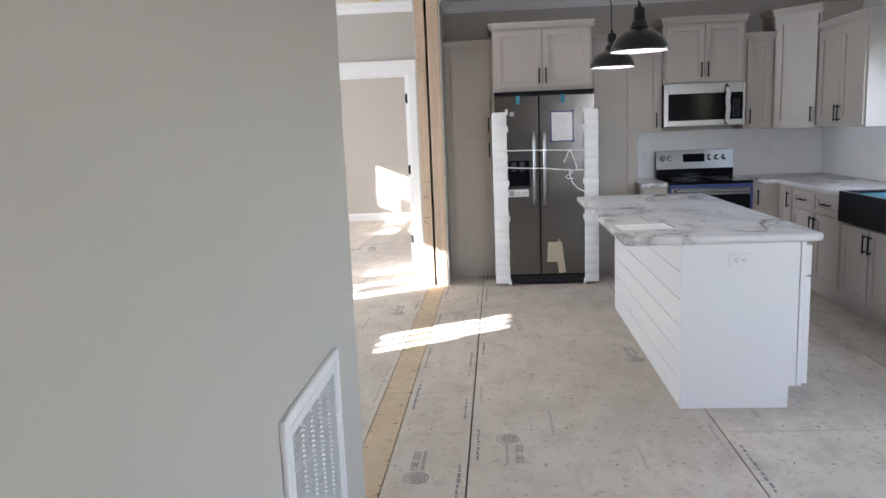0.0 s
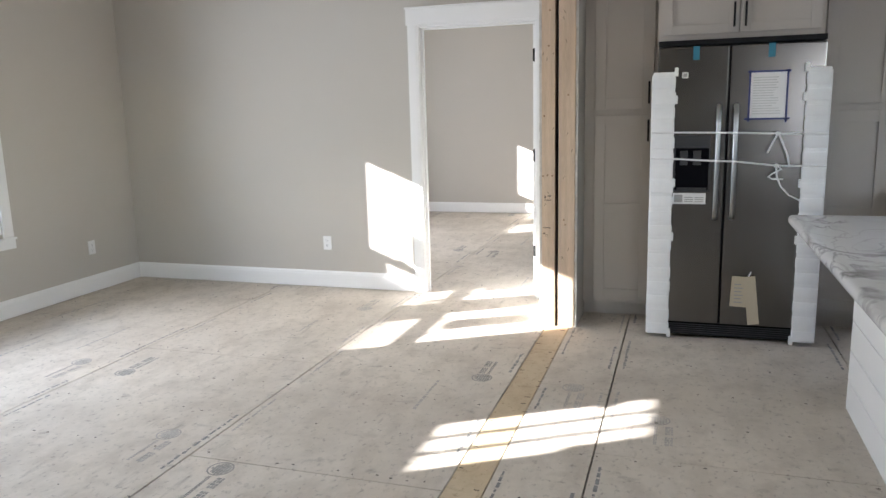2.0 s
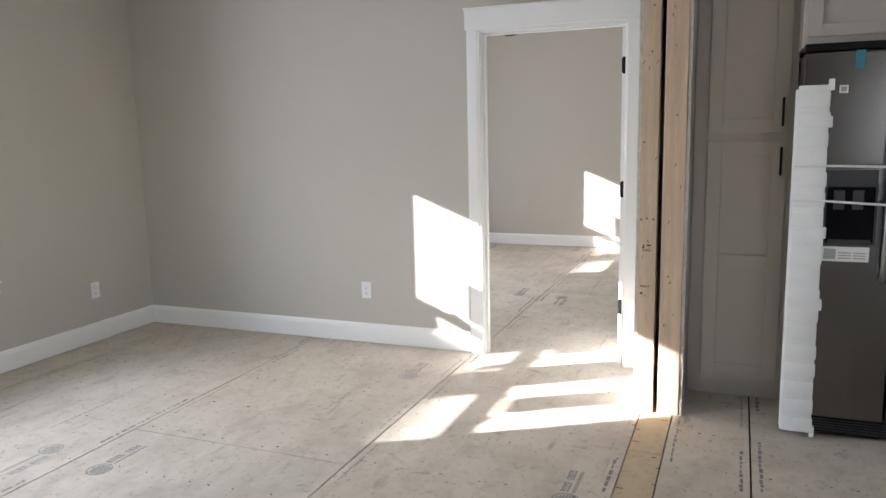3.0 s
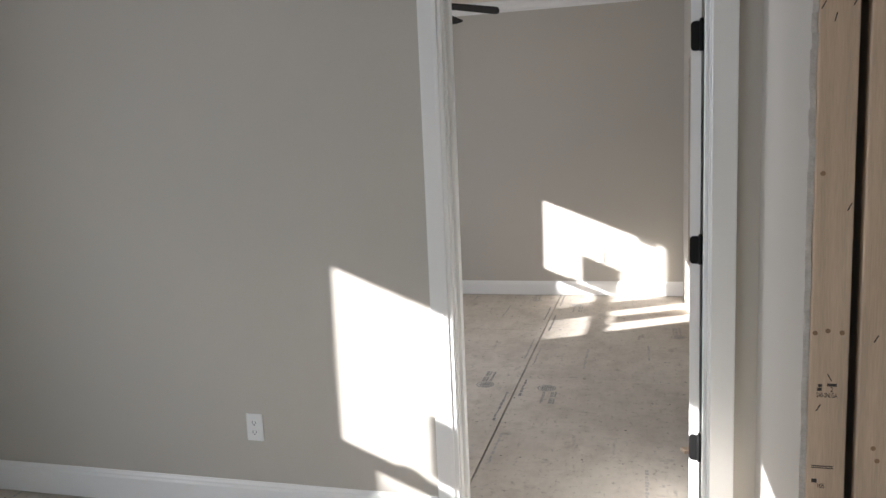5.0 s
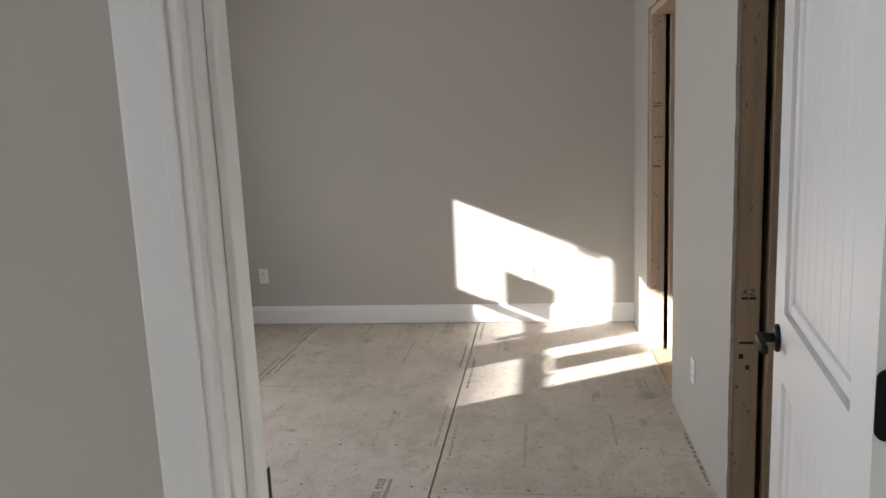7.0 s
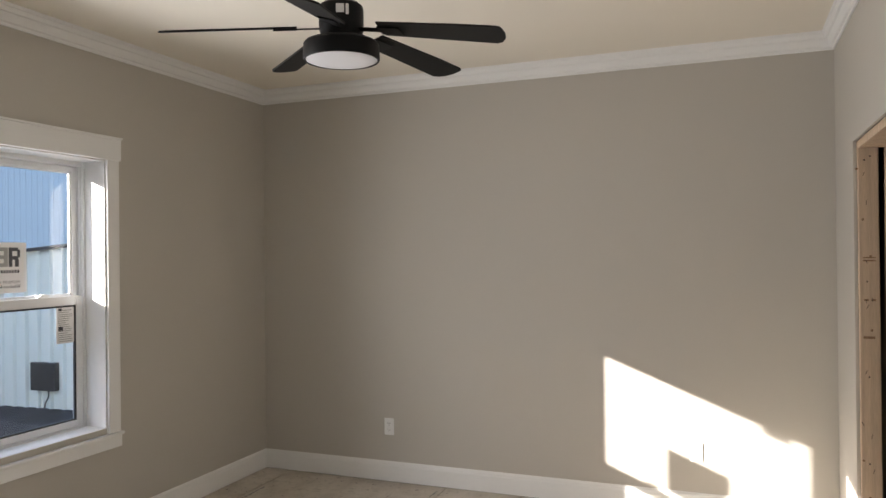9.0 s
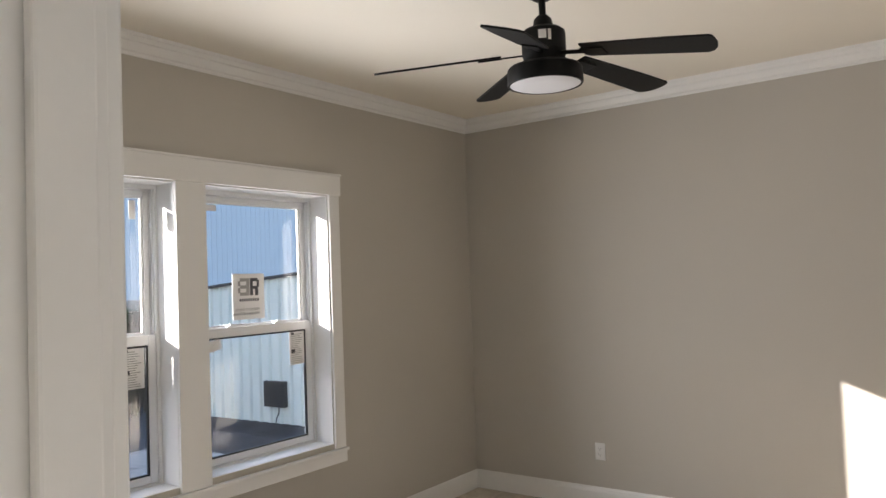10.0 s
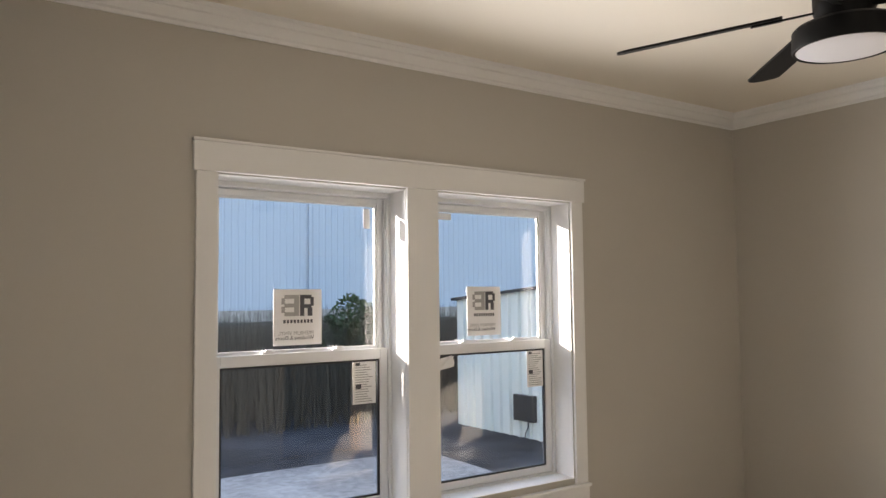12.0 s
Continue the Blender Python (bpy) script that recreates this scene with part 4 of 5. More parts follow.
top = part("cooktop", boxes((2.118, 7.150, 0.8955, 2.878, 7.74, 0.922), bevel=0.006), BLACKGLASS, rg)
for x, y, r in ((2.30, 7.32, 0.10), (2.68, 7.32, 0.085), (2.30, 7.58, 0.075), (2.68, 7.58, 0.10)):
    part("burner_ring", lathe(bmesh.new(), [(r - 0.004, 0.9222), (r - 0.004, 0.9230), (r, 0.9230), (r, 0.9222)], (x, y, 0), 40, closed=True), GREYINK, top)
part("oven_door", boxes((2.124, 7.155, 0.30, 2.872, 7.198, 0.86), bevel=0.005), STEEL_H, rg)
part("oven_window", boxes((2.145, 7.150, 0.36, 2.852, 7.156, 0.795), bevel=0.002), BLACKGLASS, rg)
part("blue_film", boxes((2.121, 7.1515, 0.862, 2.875, 7.156, 0.893), (2.121, 7.1515, 0.30, 2.14, 7.154, 0.862), (2.856, 7.1515, 0.30, 2.875, 7.154, 0.862)), NAVYTAPE, rg, "navy protective film")
part("oven_handle", sweep(bmesh.new(), [(2.17, 7.15, 0.835), (2.175, 7.115, 0.835), (2.82, 7.115, 0.835), (2.825, 7.15, 0.835)], 0.012, 10), STEEL_H, rg, smooth=True)
part("drawer", boxes((2.124, 7.160, 0.10, 2.872, 7.198, 0.29), bevel=0.004), STEEL_H, rg)
guard = part("control_panel", local(boxes((2.120, 0, 0, 2.876, 0.045, 0.190), bevel=0.004), pose(0, 7.735, 1.003, -8, 0, 0)), STEEL_H, rg)
part("riser", boxes((2.122, 7.742, 0.922, 2.874, 7.80, 1.01)), BLACKGLASS, rg)
part("clock_display", local(boxes((2.385, -0.003, 0.070, 2.595, 0.0, 0.150)), pose(0, 7.735, 1.003, -8, 0, 0)), BLACKGLASS, guard)
for x in (2.185, 2.255, 2.645, 2.715, 2.785):
    part("knob", local(lathe(bmesh.new(), [(0, 0), (0.027, 0), (0.027, -0.006), (0.020, -0.009), (0.018, -0.030), (0, -0.031)], (x, 0, 0.110), 20, "y"), pose(0, 7.735, 1.003, -8, 0, 0)), STEEL_H, guard, smooth=True)

# ---- island ----
def slab_rounded(x0, y0, z0, x1, y1, z1, corner, edge):
    """A worktop with rounded corners in plan and a rolled edge."""
    bm = box(bmesh.new(), x0, y0, z0, x1, y1, z1)
    upright = [e for e in bm.edges if abs(e.verts[0].co.z - e.verts[1].co.z) > 0.01]
    bmesh.ops.bevel(bm, geom=upright, offset=corner, segments=6, affect="EDGES", profile=0.5)
    rim = [e for e in bm.edges if abs(e.verts[0].co.z - e.verts[1].co.z) < 0.001]
    bmesh.ops.bevel(bm, geom=rim, offset=edge, segments=3, affect="EDGES", profile=0.5)
    return bm



isl = thing("kitchen_island", (1.8, 5.0, 0), "white kitchen island with shiplap boards along its side", "island")
IX0, IX1, IY0, IY1 = 1.452, 2.066, 3.924, 6.100
part("carcass", boxes((IX0 + 0.018, IY0 + 0.02, 0.0, 2.000, IY1 - 0.02, 0.874), (2.0, IY0 + 0.02, 0.118, IX1 - 0.02, IY1 - 0.02, 0.874)), SHIPLAP, isl)
bm = bmesh.new()
v = [bm.verts.new((x, IY0, z)) for x, z in ((IX0, 0.0), (2.000, 0.0), (2.000, 0.118), (2.036, 0.118), (2.036, 0.874), (IX0, 0.874))]
ext = bmesh.ops.extrude_face_region(bm, geom=[bm.faces.new(v)])
bmesh.ops.translate(bm, vec=(0, 0.018, 0), verts=[g for g in ext["geom"] if isinstance(g, bmesh.types.BMVert)])
bmesh.ops.recalc_face_normals(bm, faces=bm.faces)
part("end_panel", bm, SHIPLAP, isl)
part("corner_trim", boxes((IX0 - 0.003, IY0 - 0.004, 0.0, IX0 + 0.016, IY0 + 0.02, 0.872), bevel=0.003), SHIPLAP, isl)
for k in range(6):
    z = 0.002 + k * 0.1455
    part("shiplap_board", boxes((IX0, IY0 + 0.0205, z, IX0 + 0.018, IY1, z + 0.141), bevel=0.002), SHIPLAP, isl)
part("face_stile", boxes((2.0395, IY0 - 0.002, 0.118, IX1, IY0 + 0.019, 0.874), bevel=0.002), SHIPLAP, isl)
part("far_end_panel", boxes((IX0 + 0.0185, IY1 - 0.019, 0.0, 2.0, IY1, 0.874)), SHIPLAP, isl)
for y, w in ((IY0 + 0.012, 0.53), (IY0 + 0.552, 0.53), (IY0 + 1.092, 0.53), (IY0 + 1.632, 0.53)):
    for z, h, hz in ((0.125, 0.565, 0), (0.700, 0.155, 0)):
        dd = part("cabinet_door" if h > 0.3 else "drawer_front", boxes((IX1 - 0.0195, y, z, IX1 + 0.032, y + w, z + h), bevel=0.004), SHIPLAP, isl)
itop = solid("island_worktop", slab_rounded(1.155, 3.898, 0.877, 2.150, 6.165, 0.918, 0.045, 0.016), MARBLE, "white veined laminate worktop on the island", "worktop", smooth=True)
outlet((1.743, IY0, 0.790), (0, -1), horizontal=True)
leafl = tagged(new("paper_sheet", mesh("paper_sheet", local(boxes((-0.15, -0.108, 0, 0.15, 0.108, 0.0012)), pose(1.343, 4.31, 0.9183, 0, 0, 4)), PAPER)), "printed white sheet lying on the island worktop", "paper")
part("print", local(boxes((0.136, -0.09, 0.0012, 0.147, 0.10, 0.0018)), pose(1.343, 4.31, 0.9183, 0, 0, 4)), INK, leafl)
part("print", local(boxes(*[(-0.13 + 0.018 * k, -0.085, 0.0012, -0.127 + 0.018 * k, 0.03 + 0.05 * random.random(), 0.0018) for k in range(13)]), pose(1.343, 4.31, 0.9183, 0, 0, 4)), FAINTINK, leafl)

# ---- pendant lamps ----
PENDW = material("white_enamel", (0.85, 0.85, 0.84), 0.3, var=0.01, bump=0)
PENDB = material("glossy_black_enamel", (0.012, 0.012, 0.013), 0.18, 0.2, var=0.1, bump=0)


BULB = material("lit_bulb", (0.9, 0.9, 0.88), 0.4, var=0.0, bump=0)
BULB.node_tree.nodes["Principled BSDF"].inputs["Emission Color"].default_value = (1.0, 0.96, 0.90, 1)
BULB.node_tree.nodes["Principled BSDF"].inputs["Emission Strength"].default_value = 5.0


def pendant(x, y, z):
    root = thing("pendant_lamp", (x, y, CEIL_K), "black metal dome pendant lamp with a white inside, switched on", "pendant lamp", "pendants over the island")
    part("shade", lathe(bmesh.new(), [(0.150, 0.0), (0.152, 0.006), (0.146, 0.028), (0.128, 0.062), (0.100, 0.090), (0.066, 0.108), (0.045, 0.118), (0.043, 0.117), (0.064, 0.105), (0.098, 0.087), (0.126, 0.059), (0.143, 0.027), (0.148, 0.0)], (x, y, z), 48, closed=True), PENDB, root, smooth=True)
    part("inner_face", lathe(bmesh.new(), [(0.1475, 0.002), (0.1425, 0.026), (0.1245, 0.058), (0.0965, 0.085), (0.062, 0.103), (0.001, 0.104), (0.001, 0.103), (0.061, 0.102), (0.0955, 0.084), (0.1235, 0.057), (0.1415, 0.025), (0.1465, 0.002)], (x, y, z), 48, closed=True), PENDW, root, "white enamel inside", smooth=True)
    part("bulb", lathe(bmesh.new(), [(0.0, 0.035), (0.018, 0.039), (0.027, 0.052), (0.024, 0.070), (0.014, 0.088), (0.012, 0.100), (0.0, 0.100)], (x, y, z), 20), BULB, root, "glowing white bulb", smooth=True)
    part("socket", lathe(bmesh.new(), [(0.046, 0.115), (0.050, 0.124), (0.046, 0.130), (0.040, 0.150), (0.034, 0.158), (0.030, 0.160), (0.030, 0.215), (0.024, 0.226), (0.010, 0.232), (0.008, 0.250), (0.0, 0.250)], (x, y, z), 32), PENDB, root, smooth=True)
    part("wire_loop", sweep(bmesh.new(), [(x - 0.004, y, z + 0.25), (x - 0.003, y, z + 0.42)], 0.004, 6), BLACK, root)
    part("cord", sweep(bmesh.new(), [(x - 0.003, y, z + 0.41), (x - 0.02, y, z + 0.47), (x - 0.055, y, z + 0.50), (x - 0.075, y, z + 0.47), (x - 0.05, y, z + 0.445), (x - 0.015, y, z + 0.50), (x, y, CEIL_K - 0.02)], 0.0035, 6), BLACK, root)
    part("canopy", lathe(bmesh.new(), [(0.0, 0), (0.06, 0.0), (0.06, -0.018), (0.02, -0.026), (0.0, -0.026)], (x, y, CEIL_K), 32), PENDB, root, smooth=True)


pendant(1.295, 4.25, 1.868)
pendant(1.328, 5.40, 1.868)

# ---- ceiling fan ----
fan = thing("ceiling_fan", (-2.105, 10.14, CEIL_Z), "black five-blade ceiling fan with a round opal light, at rest", "ceiling fan")
fx, fy = -2.105, 10.14
part("canopy", lathe(bmesh.new(), [(0, 0), (0.070, 0), (0.070, -0.095), (0.062, -0.128), (0.028, -0.150), (0, -0.150)], (fx, fy, CEIL_Z), 32), BLACK, fan, smooth=True)
part("downrod", lathe(bmesh.new(), [(0.0, 0.0), (0.0135, 0.0), (0.0135, -0.25), (0, -0.25)], (fx, fy, CEIL_Z - 0.05), 16), BLACK, fan, smooth=True)
part("motor_housing", lathe(bmesh.new(), [(0.0, 2.590), (0.020, 2.590), (0.034, 2.575), (0.040, 2.545), (0.070, 2.535), (0.082, 2.525), (0.084, 2.515), (0.084, 2.435), (0.080, 2.428), (0.080, 2.390), (0.0, 2.390)], (fx, fy, 0), 40), BLACK, fan, smooth=True)
part("light_ring", lathe(bmesh.new(), [(0.0, 2.396), (0.12, 2.394), (0.136, 2.388), (0.143, 2.380), (0.145, 2.326), (0.142, 2.320), (0.136, 2.320), (0.136, 2.332), (0, 2.332)], (fx, fy, 0), 48), BLACK, fan, smooth=True)
part("diffuser", lathe(bmesh.new(), [(0.0, 2.314), (0.08, 2.315), (0.122, 2.318), (0.135, 2.323), (0.135, 2.331), (0, 2.331)], (fx, fy, 0), 48), material("opal_acrylic", (0.72, 0.72, 0.75), 0.35, var=0.01, bump=0), fan, "white opal diffuser, unlit", smooth=True)
lab = part("rating_label", lathe(bmesh.new(), [(0.0842, 2.450), (0.0845, 2.450), (0.0845, 2.512), (0.0842, 2.512)], (fx, fy, 0), 60, closed=True), BLACK, fan)
bm = bmesh.new()
for a0, a1, z0, z1 in ((-74, -54, 2.478, 2.511), (-50, -42, 2.472, 2.512)):
    for k in range(5):
        a, b = radians(a0 + (a1 - a0) * k / 5), radians(a0 + (a1 - a0) * (k + 1) / 5)
        bm.faces.new([bm.verts.new((fx + 0.0855 * math.cos(q), fy + 0.0855 * math.sin(q), z)) for q, z in ((a, z0), (b, z0), (b, z1), (a, z1))])
part("label", bm, PAPER, fan, "white rating label")
BLADE = material("black_stained_blade", (0.008, 0.0076, 0.0072), 0.6, var=0.2, scale=3, fine=40, bump=0.05, stretch=(1, 8, 8), spec=0.2)
FAN_LEAN = Matrix.Rotation(radians(3.8), 4, Vector((0.555, 0.832, 0)))      # the rotor hangs a little out of true
for k in range(5):
    m = pose(fx, fy, 2.448) @ FAN_LEAN @ pose(0, 0, 0, 0, 0, -1 + 72 * k) @ pose(0, 0, 0, 0, 6.6, 0) @ pose(0, 0, 0, -12, 0, 0)
    bm = bmesh.new()
    edge = [(0.17, -0.052), (0.50, -0.067), (0.645, -0.067), (0.655, -0.061), (0.659, -0.045), (0.660, -0.010), (0.652, 0.025), (0.634, 0.052), (0.612, 0.065), (0.17, 0.052)]
    ext = bmesh.ops.extrude_face_region(bm, geom=[bm.faces.new([bm.verts.new((x, y, 0)) for x, y in edge])])
    bmesh.ops.translate(bm, vec=(0, 0, 0.007), verts=[g for g in ext["geom"] if isinstance(g, bmesh.types.BMVert)])
    bmesh.ops.recalc_face_normals(bm, faces=bm.faces)
    bl = part("blade", local(bm, m), BLADE, fan)
    part("blade_iron", local(boxes((0.075, -0.014, -0.006, 0.175, 0.014, 0.0), (0.165, -0.030, -0.007, 0.255, 0.030, -0.0005), bevel=0.002), m), BLACK, bl)

# ---- rough wall edges: torn board paper and stud stamps ----
def torn_edge(name, x0, x1, y, z1, way=-1):
    bm = bmesh.new()
    z = 0.0
    while z < z1:
        h = random.uniform(0.015, 0.09)
        o = random.uniform(0.0, 0.010)
        box(bm, x0 - random.uniform(0, 0.002), min(y + way * o, y - way * 0.002), z, x1 + random.uniform(0, 0.002), max(y + way * o, y - way * 0.002), min(z + h, z1))
        z += h
    return solid(name, bm, GYPSUM, "ragged cut edge of the drywall", "drywall edge", kind="structure")


torn_edge("trim_torn_edge_stub", -0.2055, -0.1935, 7.13, CEIL_L - 0.1)
torn_edge("trim_torn_edge_stub_right", 0.0245, 0.0365, 7.13, CEIL_K - 0.1)
torn_edge("trim_torn_edge_opening", XW + 0.0005, XW + 0.0125, 9.632, 2.09)
torn_edge("trim_torn_edge_near", -0.0075, 0.0048, 2.67, CEIL_K - 0.1, 1)
# ---- outside ----
GROUND = material("dark_gravel_ground", (0.056, 0.058, 0.064), 0.95, var=0.85, scale=0.7, fine=5, bump=0.0, spec=0.05, stretch=(1, 0.45, 1))
CONC = material("pale_concrete", (0.30, 0.285, 0.275), 0.9, var=0.75, scale=0.9, fine=9, bump=0.1)
BLUEM = material("pale_blue_metal_siding", (0.33, 0.395, 0.49), 0.6, 0.0, var=0.05, scale=0.3, fine=8, bump=0.02)
CREAMM = material("cream_metal_siding", (0.60, 0.63, 0.60), 0.5, 0.0, var=0.06, scale=0.6, fine=10, bump=0.02)
BRUSH = material("dry_brown_brush", (0.072, 0.063, 0.050), 0.9, var=0.5, scale=2, fine=20, bump=0.3)
LEAFM = material("dark_green_leaves", (0.03, 0.06, 0.02), 0.7, var=0.5, scale=3, fine=20, bump=0.1)
GZ = -0.9
solid("ground", boxes((-900, -900, GZ - 0.5, 900, 900, GZ)), GROUND, "dark gravel yard reaching to the horizon", "ground", kind="structure")
solid("pavement", boxes((-11.4, -20, GZ, -4.6, 14.5, GZ + 0.03), bevel=0.01), CONC, "pale concrete apron beside the house", "pavement", kind="structure")


def siding(x0, y0, x1, y1, z0, z1, pitch, rib, rise=0.0):
    """Ribbed metal siding along a line, its ribs standing proud to the line's right."""
    a, b = Vector((x0, y0, 0)), Vector((x1, y1, 0))
    d = (b - a).normalized()
    n = Vector((d.y, -d.x, 0))
    length = (b - a).length
    bm = bmesh.new()
    prof, s = [], 0.0
    while s < length:
        for u, v in ((0, 0), (pitch * 0.72, 0), (pitch * 0.80, rib), (pitch * 0.92, rib)):
            prof.append((min(s + u, length), v))
        s += pitch
    prof.append((length, 0))
    low = [bm.verts.new(a + d * u + n * v + Vector((0, 0, z0))) for u, v in prof]
    high = [bm.verts.new(a + d * u + n * v + Vector((0, 0, z1 + rise * u / length))) for u, v in prof]
    for k in range(len(prof) - 1):
        bm.faces.new((low[k], low[k + 1], high[k + 1], high[k]))
    return bm


# the long hall whose roofline shades the lower panes
BX = -22.0
BTOP = 1.265 + 1.068 / 2.58 * (-4.18 - BX)
hall = thing("metal_hall", (BX - 10, 0, GZ), "long pale blue metal hall with ribbed walls", "building")
part("siding", siding(BX, 80, BX, -60, GZ, BTOP - 0.02, 0.21, 0.010), BLUEM, hall)
part("core", boxes((BX - 20, -60, GZ, BX - 0.05, 80, BTOP - 0.1)), BLUEM, hall)
part("roof", boxes((BX - 20.5, -60.5, BTOP - 0.1, BX - 0.02, 80.5, BTOP)), CREAMM, hall)
part("base_wall", boxes((BX - 0.05, -60, GZ, BX + 0.08, 80, 1.27)), CONC, hall)
for y in (17.1,):
    part("downpipe", boxes((BX + 0.02, y, 1.27, BX + 0.07, y + 0.11, BTOP - 0.1)), BLUEM, hall)

shed = thing("metal_shed", (-10.4, 18, GZ), "cream ribbed metal shed with a dark wall vent", "building")
part("siding", siding(-13.15, 16.47, -8.0, 16.78, GZ, 1.54, 0.26, 0.055, 0.42), CREAMM, shed)
part("siding", siding(-13.4, 21.0, -13.16, 16.48, GZ, 1.55, 0.30, 0.03), CREAMM, shed)
part("eave", local(boxes((-0.1, -0.10, 0.0, 5.3, 0.1, 0.05)), pose(-13.15, 16.47, 1.54, 0, -4.7, 3.47)), DARKPL, shed)
part("roof", local(boxes((-0.1, 0.1, 0.0, 5.3, 5.0, 0.04)), pose(-13.15, 16.47, 1.54, 0, -4.7, 3.47)), CREAMM, shed)
part("wall_vent", local(boxes((1.16, -0.10, 0.30, 1.66, 0.02, 0.76), bevel=0.01), pose(-12.62, 16.50, GZ, 0, 0, 3.47)), DARKPL, shed, "dark louvred vent box")
part("cable", local(sweep(bmesh.new(), [(1.50, -0.06, 0.30), (1.52, -0.08, 0.20), (1.45, -0.08, 0.10), (1.42, -0.06, 0.02)], 0.012, 6), pose(-12.62, 16.50, GZ, 0, 0, 3.47)), DARKPL, shed)
# bank of dry brush in front of the hall
rng = np.random.default_rng(4)
bm_v, bm_f = [], []
for k in range(26000):
    x, y = -14.3 - 6 * rng.random(), -6 + 40 * rng.random()
    h, a = 0.6 + 1.5 * rng.random() ** 0.7 + (0.25 if x < -16 else 0), rng.random() * 3.14
    w, lx, ly = 0.005 + 0.010 * rng.random(), 0.35 * (rng.random() - 0.5), 0.35 * (rng.random() - 0.5)
    i = len(bm_v)
    bm_v += [(x - w * math.cos(a), y - w * math.sin(a), GZ), (x + w * math.cos(a), y + w * math.sin(a), GZ), (x + lx + 0.3 * w, y + ly, GZ + h), (x + lx - 0.3 * w, y + ly, GZ + h)]
    bm_f.append((i, i + 1, i + 2, i + 3))
me = bpy.data.meshes.new("dry_brush")
me.from_pydata(bm_v, [], bm_f)
me.materials.append(BRUSH)
tagged(new("dry_brush", me), "bank of tall dry brown grass", "grass", kind="stuff")
solid("brush_bank", boxes((BX + 0.1, -30, GZ, -20.5, 60, 0.95), bevel=0.3), BRUSH, "brown overgrown bank behind the yard", "bank", kind="structure")
bm_v, bm_f = [], []
for k in range(2600):
    d = Vector((rng.normal(), rng.normal(), rng.normal()))
    d = d.normalized() * (0.35 + 0.65 * rng.random() ** 0.5)
    c = Vector((-17.5 + 0.8 * d.x, 16.3 + 0.85 * d.y + 0.3 * math.sin(5 * d.z), 0.62 + 0.9 * d.z + 0.25 * math.sin(4 * d.y)))
    u = Vector((rng.normal(), rng.normal(), rng.normal())).normalized() * 0.07
    w = u.orthogonal().normalized() * 0.035
    i = len(bm_v)
    bm_v += [c - u, c + w, c + u, c - w]
    bm_f.append((i, i + 1, i + 2, i + 3))
shrub = thing("shrub", (-17.5, 16.3, GZ), "dark green leafy shrub", "shrub")
me = bpy.data.meshes.new("crown")
me.from_pydata([tuple(v) for v in bm_v], [], bm_f)
me.materials.append(LEAFM)
cr = new("crown", me)
cr.parent, cr.matrix_parent_inverse = shrub, Matrix.Translation(-Vector(shrub.location))
part("trunk", sweep(bmesh.new(), [(-17.5, 16.3, GZ), (-17.5, 16.32, 0.0), (-17.45, 16.3, 0.6)], 0.05, 8), BRUSH, shrub)
# ---- floor: panels, strip, prints and fasteners ----
def panel_material(name, pale, dark, dirt):
    """Sanded plywood sheathing: streaky grain, cloudy stains, scuffs."""
    m = material(name, pale, 0.72, var=0.10, scale=1.3, fine=22, bump=0.10, spec=0.25, per_object=0.05)
    n, l = m.node_tree.nodes, m.node_tree.links
    tc = n["Texture Coordinate"]
    base = n["Principled BSDF"].inputs["Base Color"].links[0].from_socket
    for stretch, scale, lo, hi, tone, amount in (((1, 1, 1), 0.9, 0.43, 0.70, dark, 0.55), ((1.7, 0.9, 1), 3.4, 0.47, 0.67, dark, 0.62), ((1.2, 1, 1), 7.0, 0.52, 0.70, dark, 0.55),
                                                 ((3.0, 0.6, 1), 3.1, 0.62, 0.72, dirt, 0.55), ((1, 1.3, 1), 8.0, 0.60, 0.74, dirt, 0.55), ((1.0, 0.7, 1), 38.0, 0.57, 0.70, dirt, 0.62)):
        mp, ns, rg, mx = (n.new(k) for k in ("ShaderNodeMapping", "ShaderNodeTexNoise", "ShaderNodeMapRange", "ShaderNodeMix"))
        mp.inputs["Scale"].default_value = stretch
        mp.inputs["Location"].default_value = (scale * 3.1, amount * 7.7, 0)
        l.new(tc.outputs["Object"], mp.inputs["Vector"])
        ns.inputs["Scale"].default_value, ns.inputs["Detail"].default_value, ns.inputs["Roughness"].default_value = scale, 7, 0.62
        l.new(mp.outputs[0], ns.inputs["Vector"])
        rg.inputs["From Min"].default_value, rg.inputs["From Max"].default_value, rg.inputs["To Max"].default_value = lo, hi, amount
        l.new(ns.outputs["Fac"], rg.inputs["Value"])
        mx.data_type = "RGBA"
        mx.inputs["B"].default_value = (*tone, 1)
        l.new(rg.outputs[0], mx.inputs["Factor"])
        l.new(base, mx.inputs["A"])
        base = mx.outputs["Result"]
    l.new(base, n["Principled BSDF"].inputs["Base Color"])
    return m


PLY = panel_material("subfloor_panel", (0.63, 0.572, 0.495), (0.46, 0.405, 0.34), (0.22, 0.195, 0.165))
STRIP = panel_material("plywood_strip", (0.60, 0.49, 0.34), (0.47, 0.36, 0.23), (0.27, 0.19, 0.11))
SMUDGE = material("smudged_stamp_ink", (0.30, 0.287, 0.268), 0.8, var=0.40, scale=22, fine=120, bump=0)
STAMP = material("faded_floor_ink", (0.23, 0.225, 0.22), 0.8, var=0.45, scale=14, fine=90, bump=0)
FADED = material("pale_floor_ink", (0.40, 0.375, 0.345), 0.8, var=0.35, scale=9, fine=60, bump=0)
SEAM = material("dark_seam_shadow", (0.06, 0.05, 0.045), 0.9, var=0.3, bump=0)
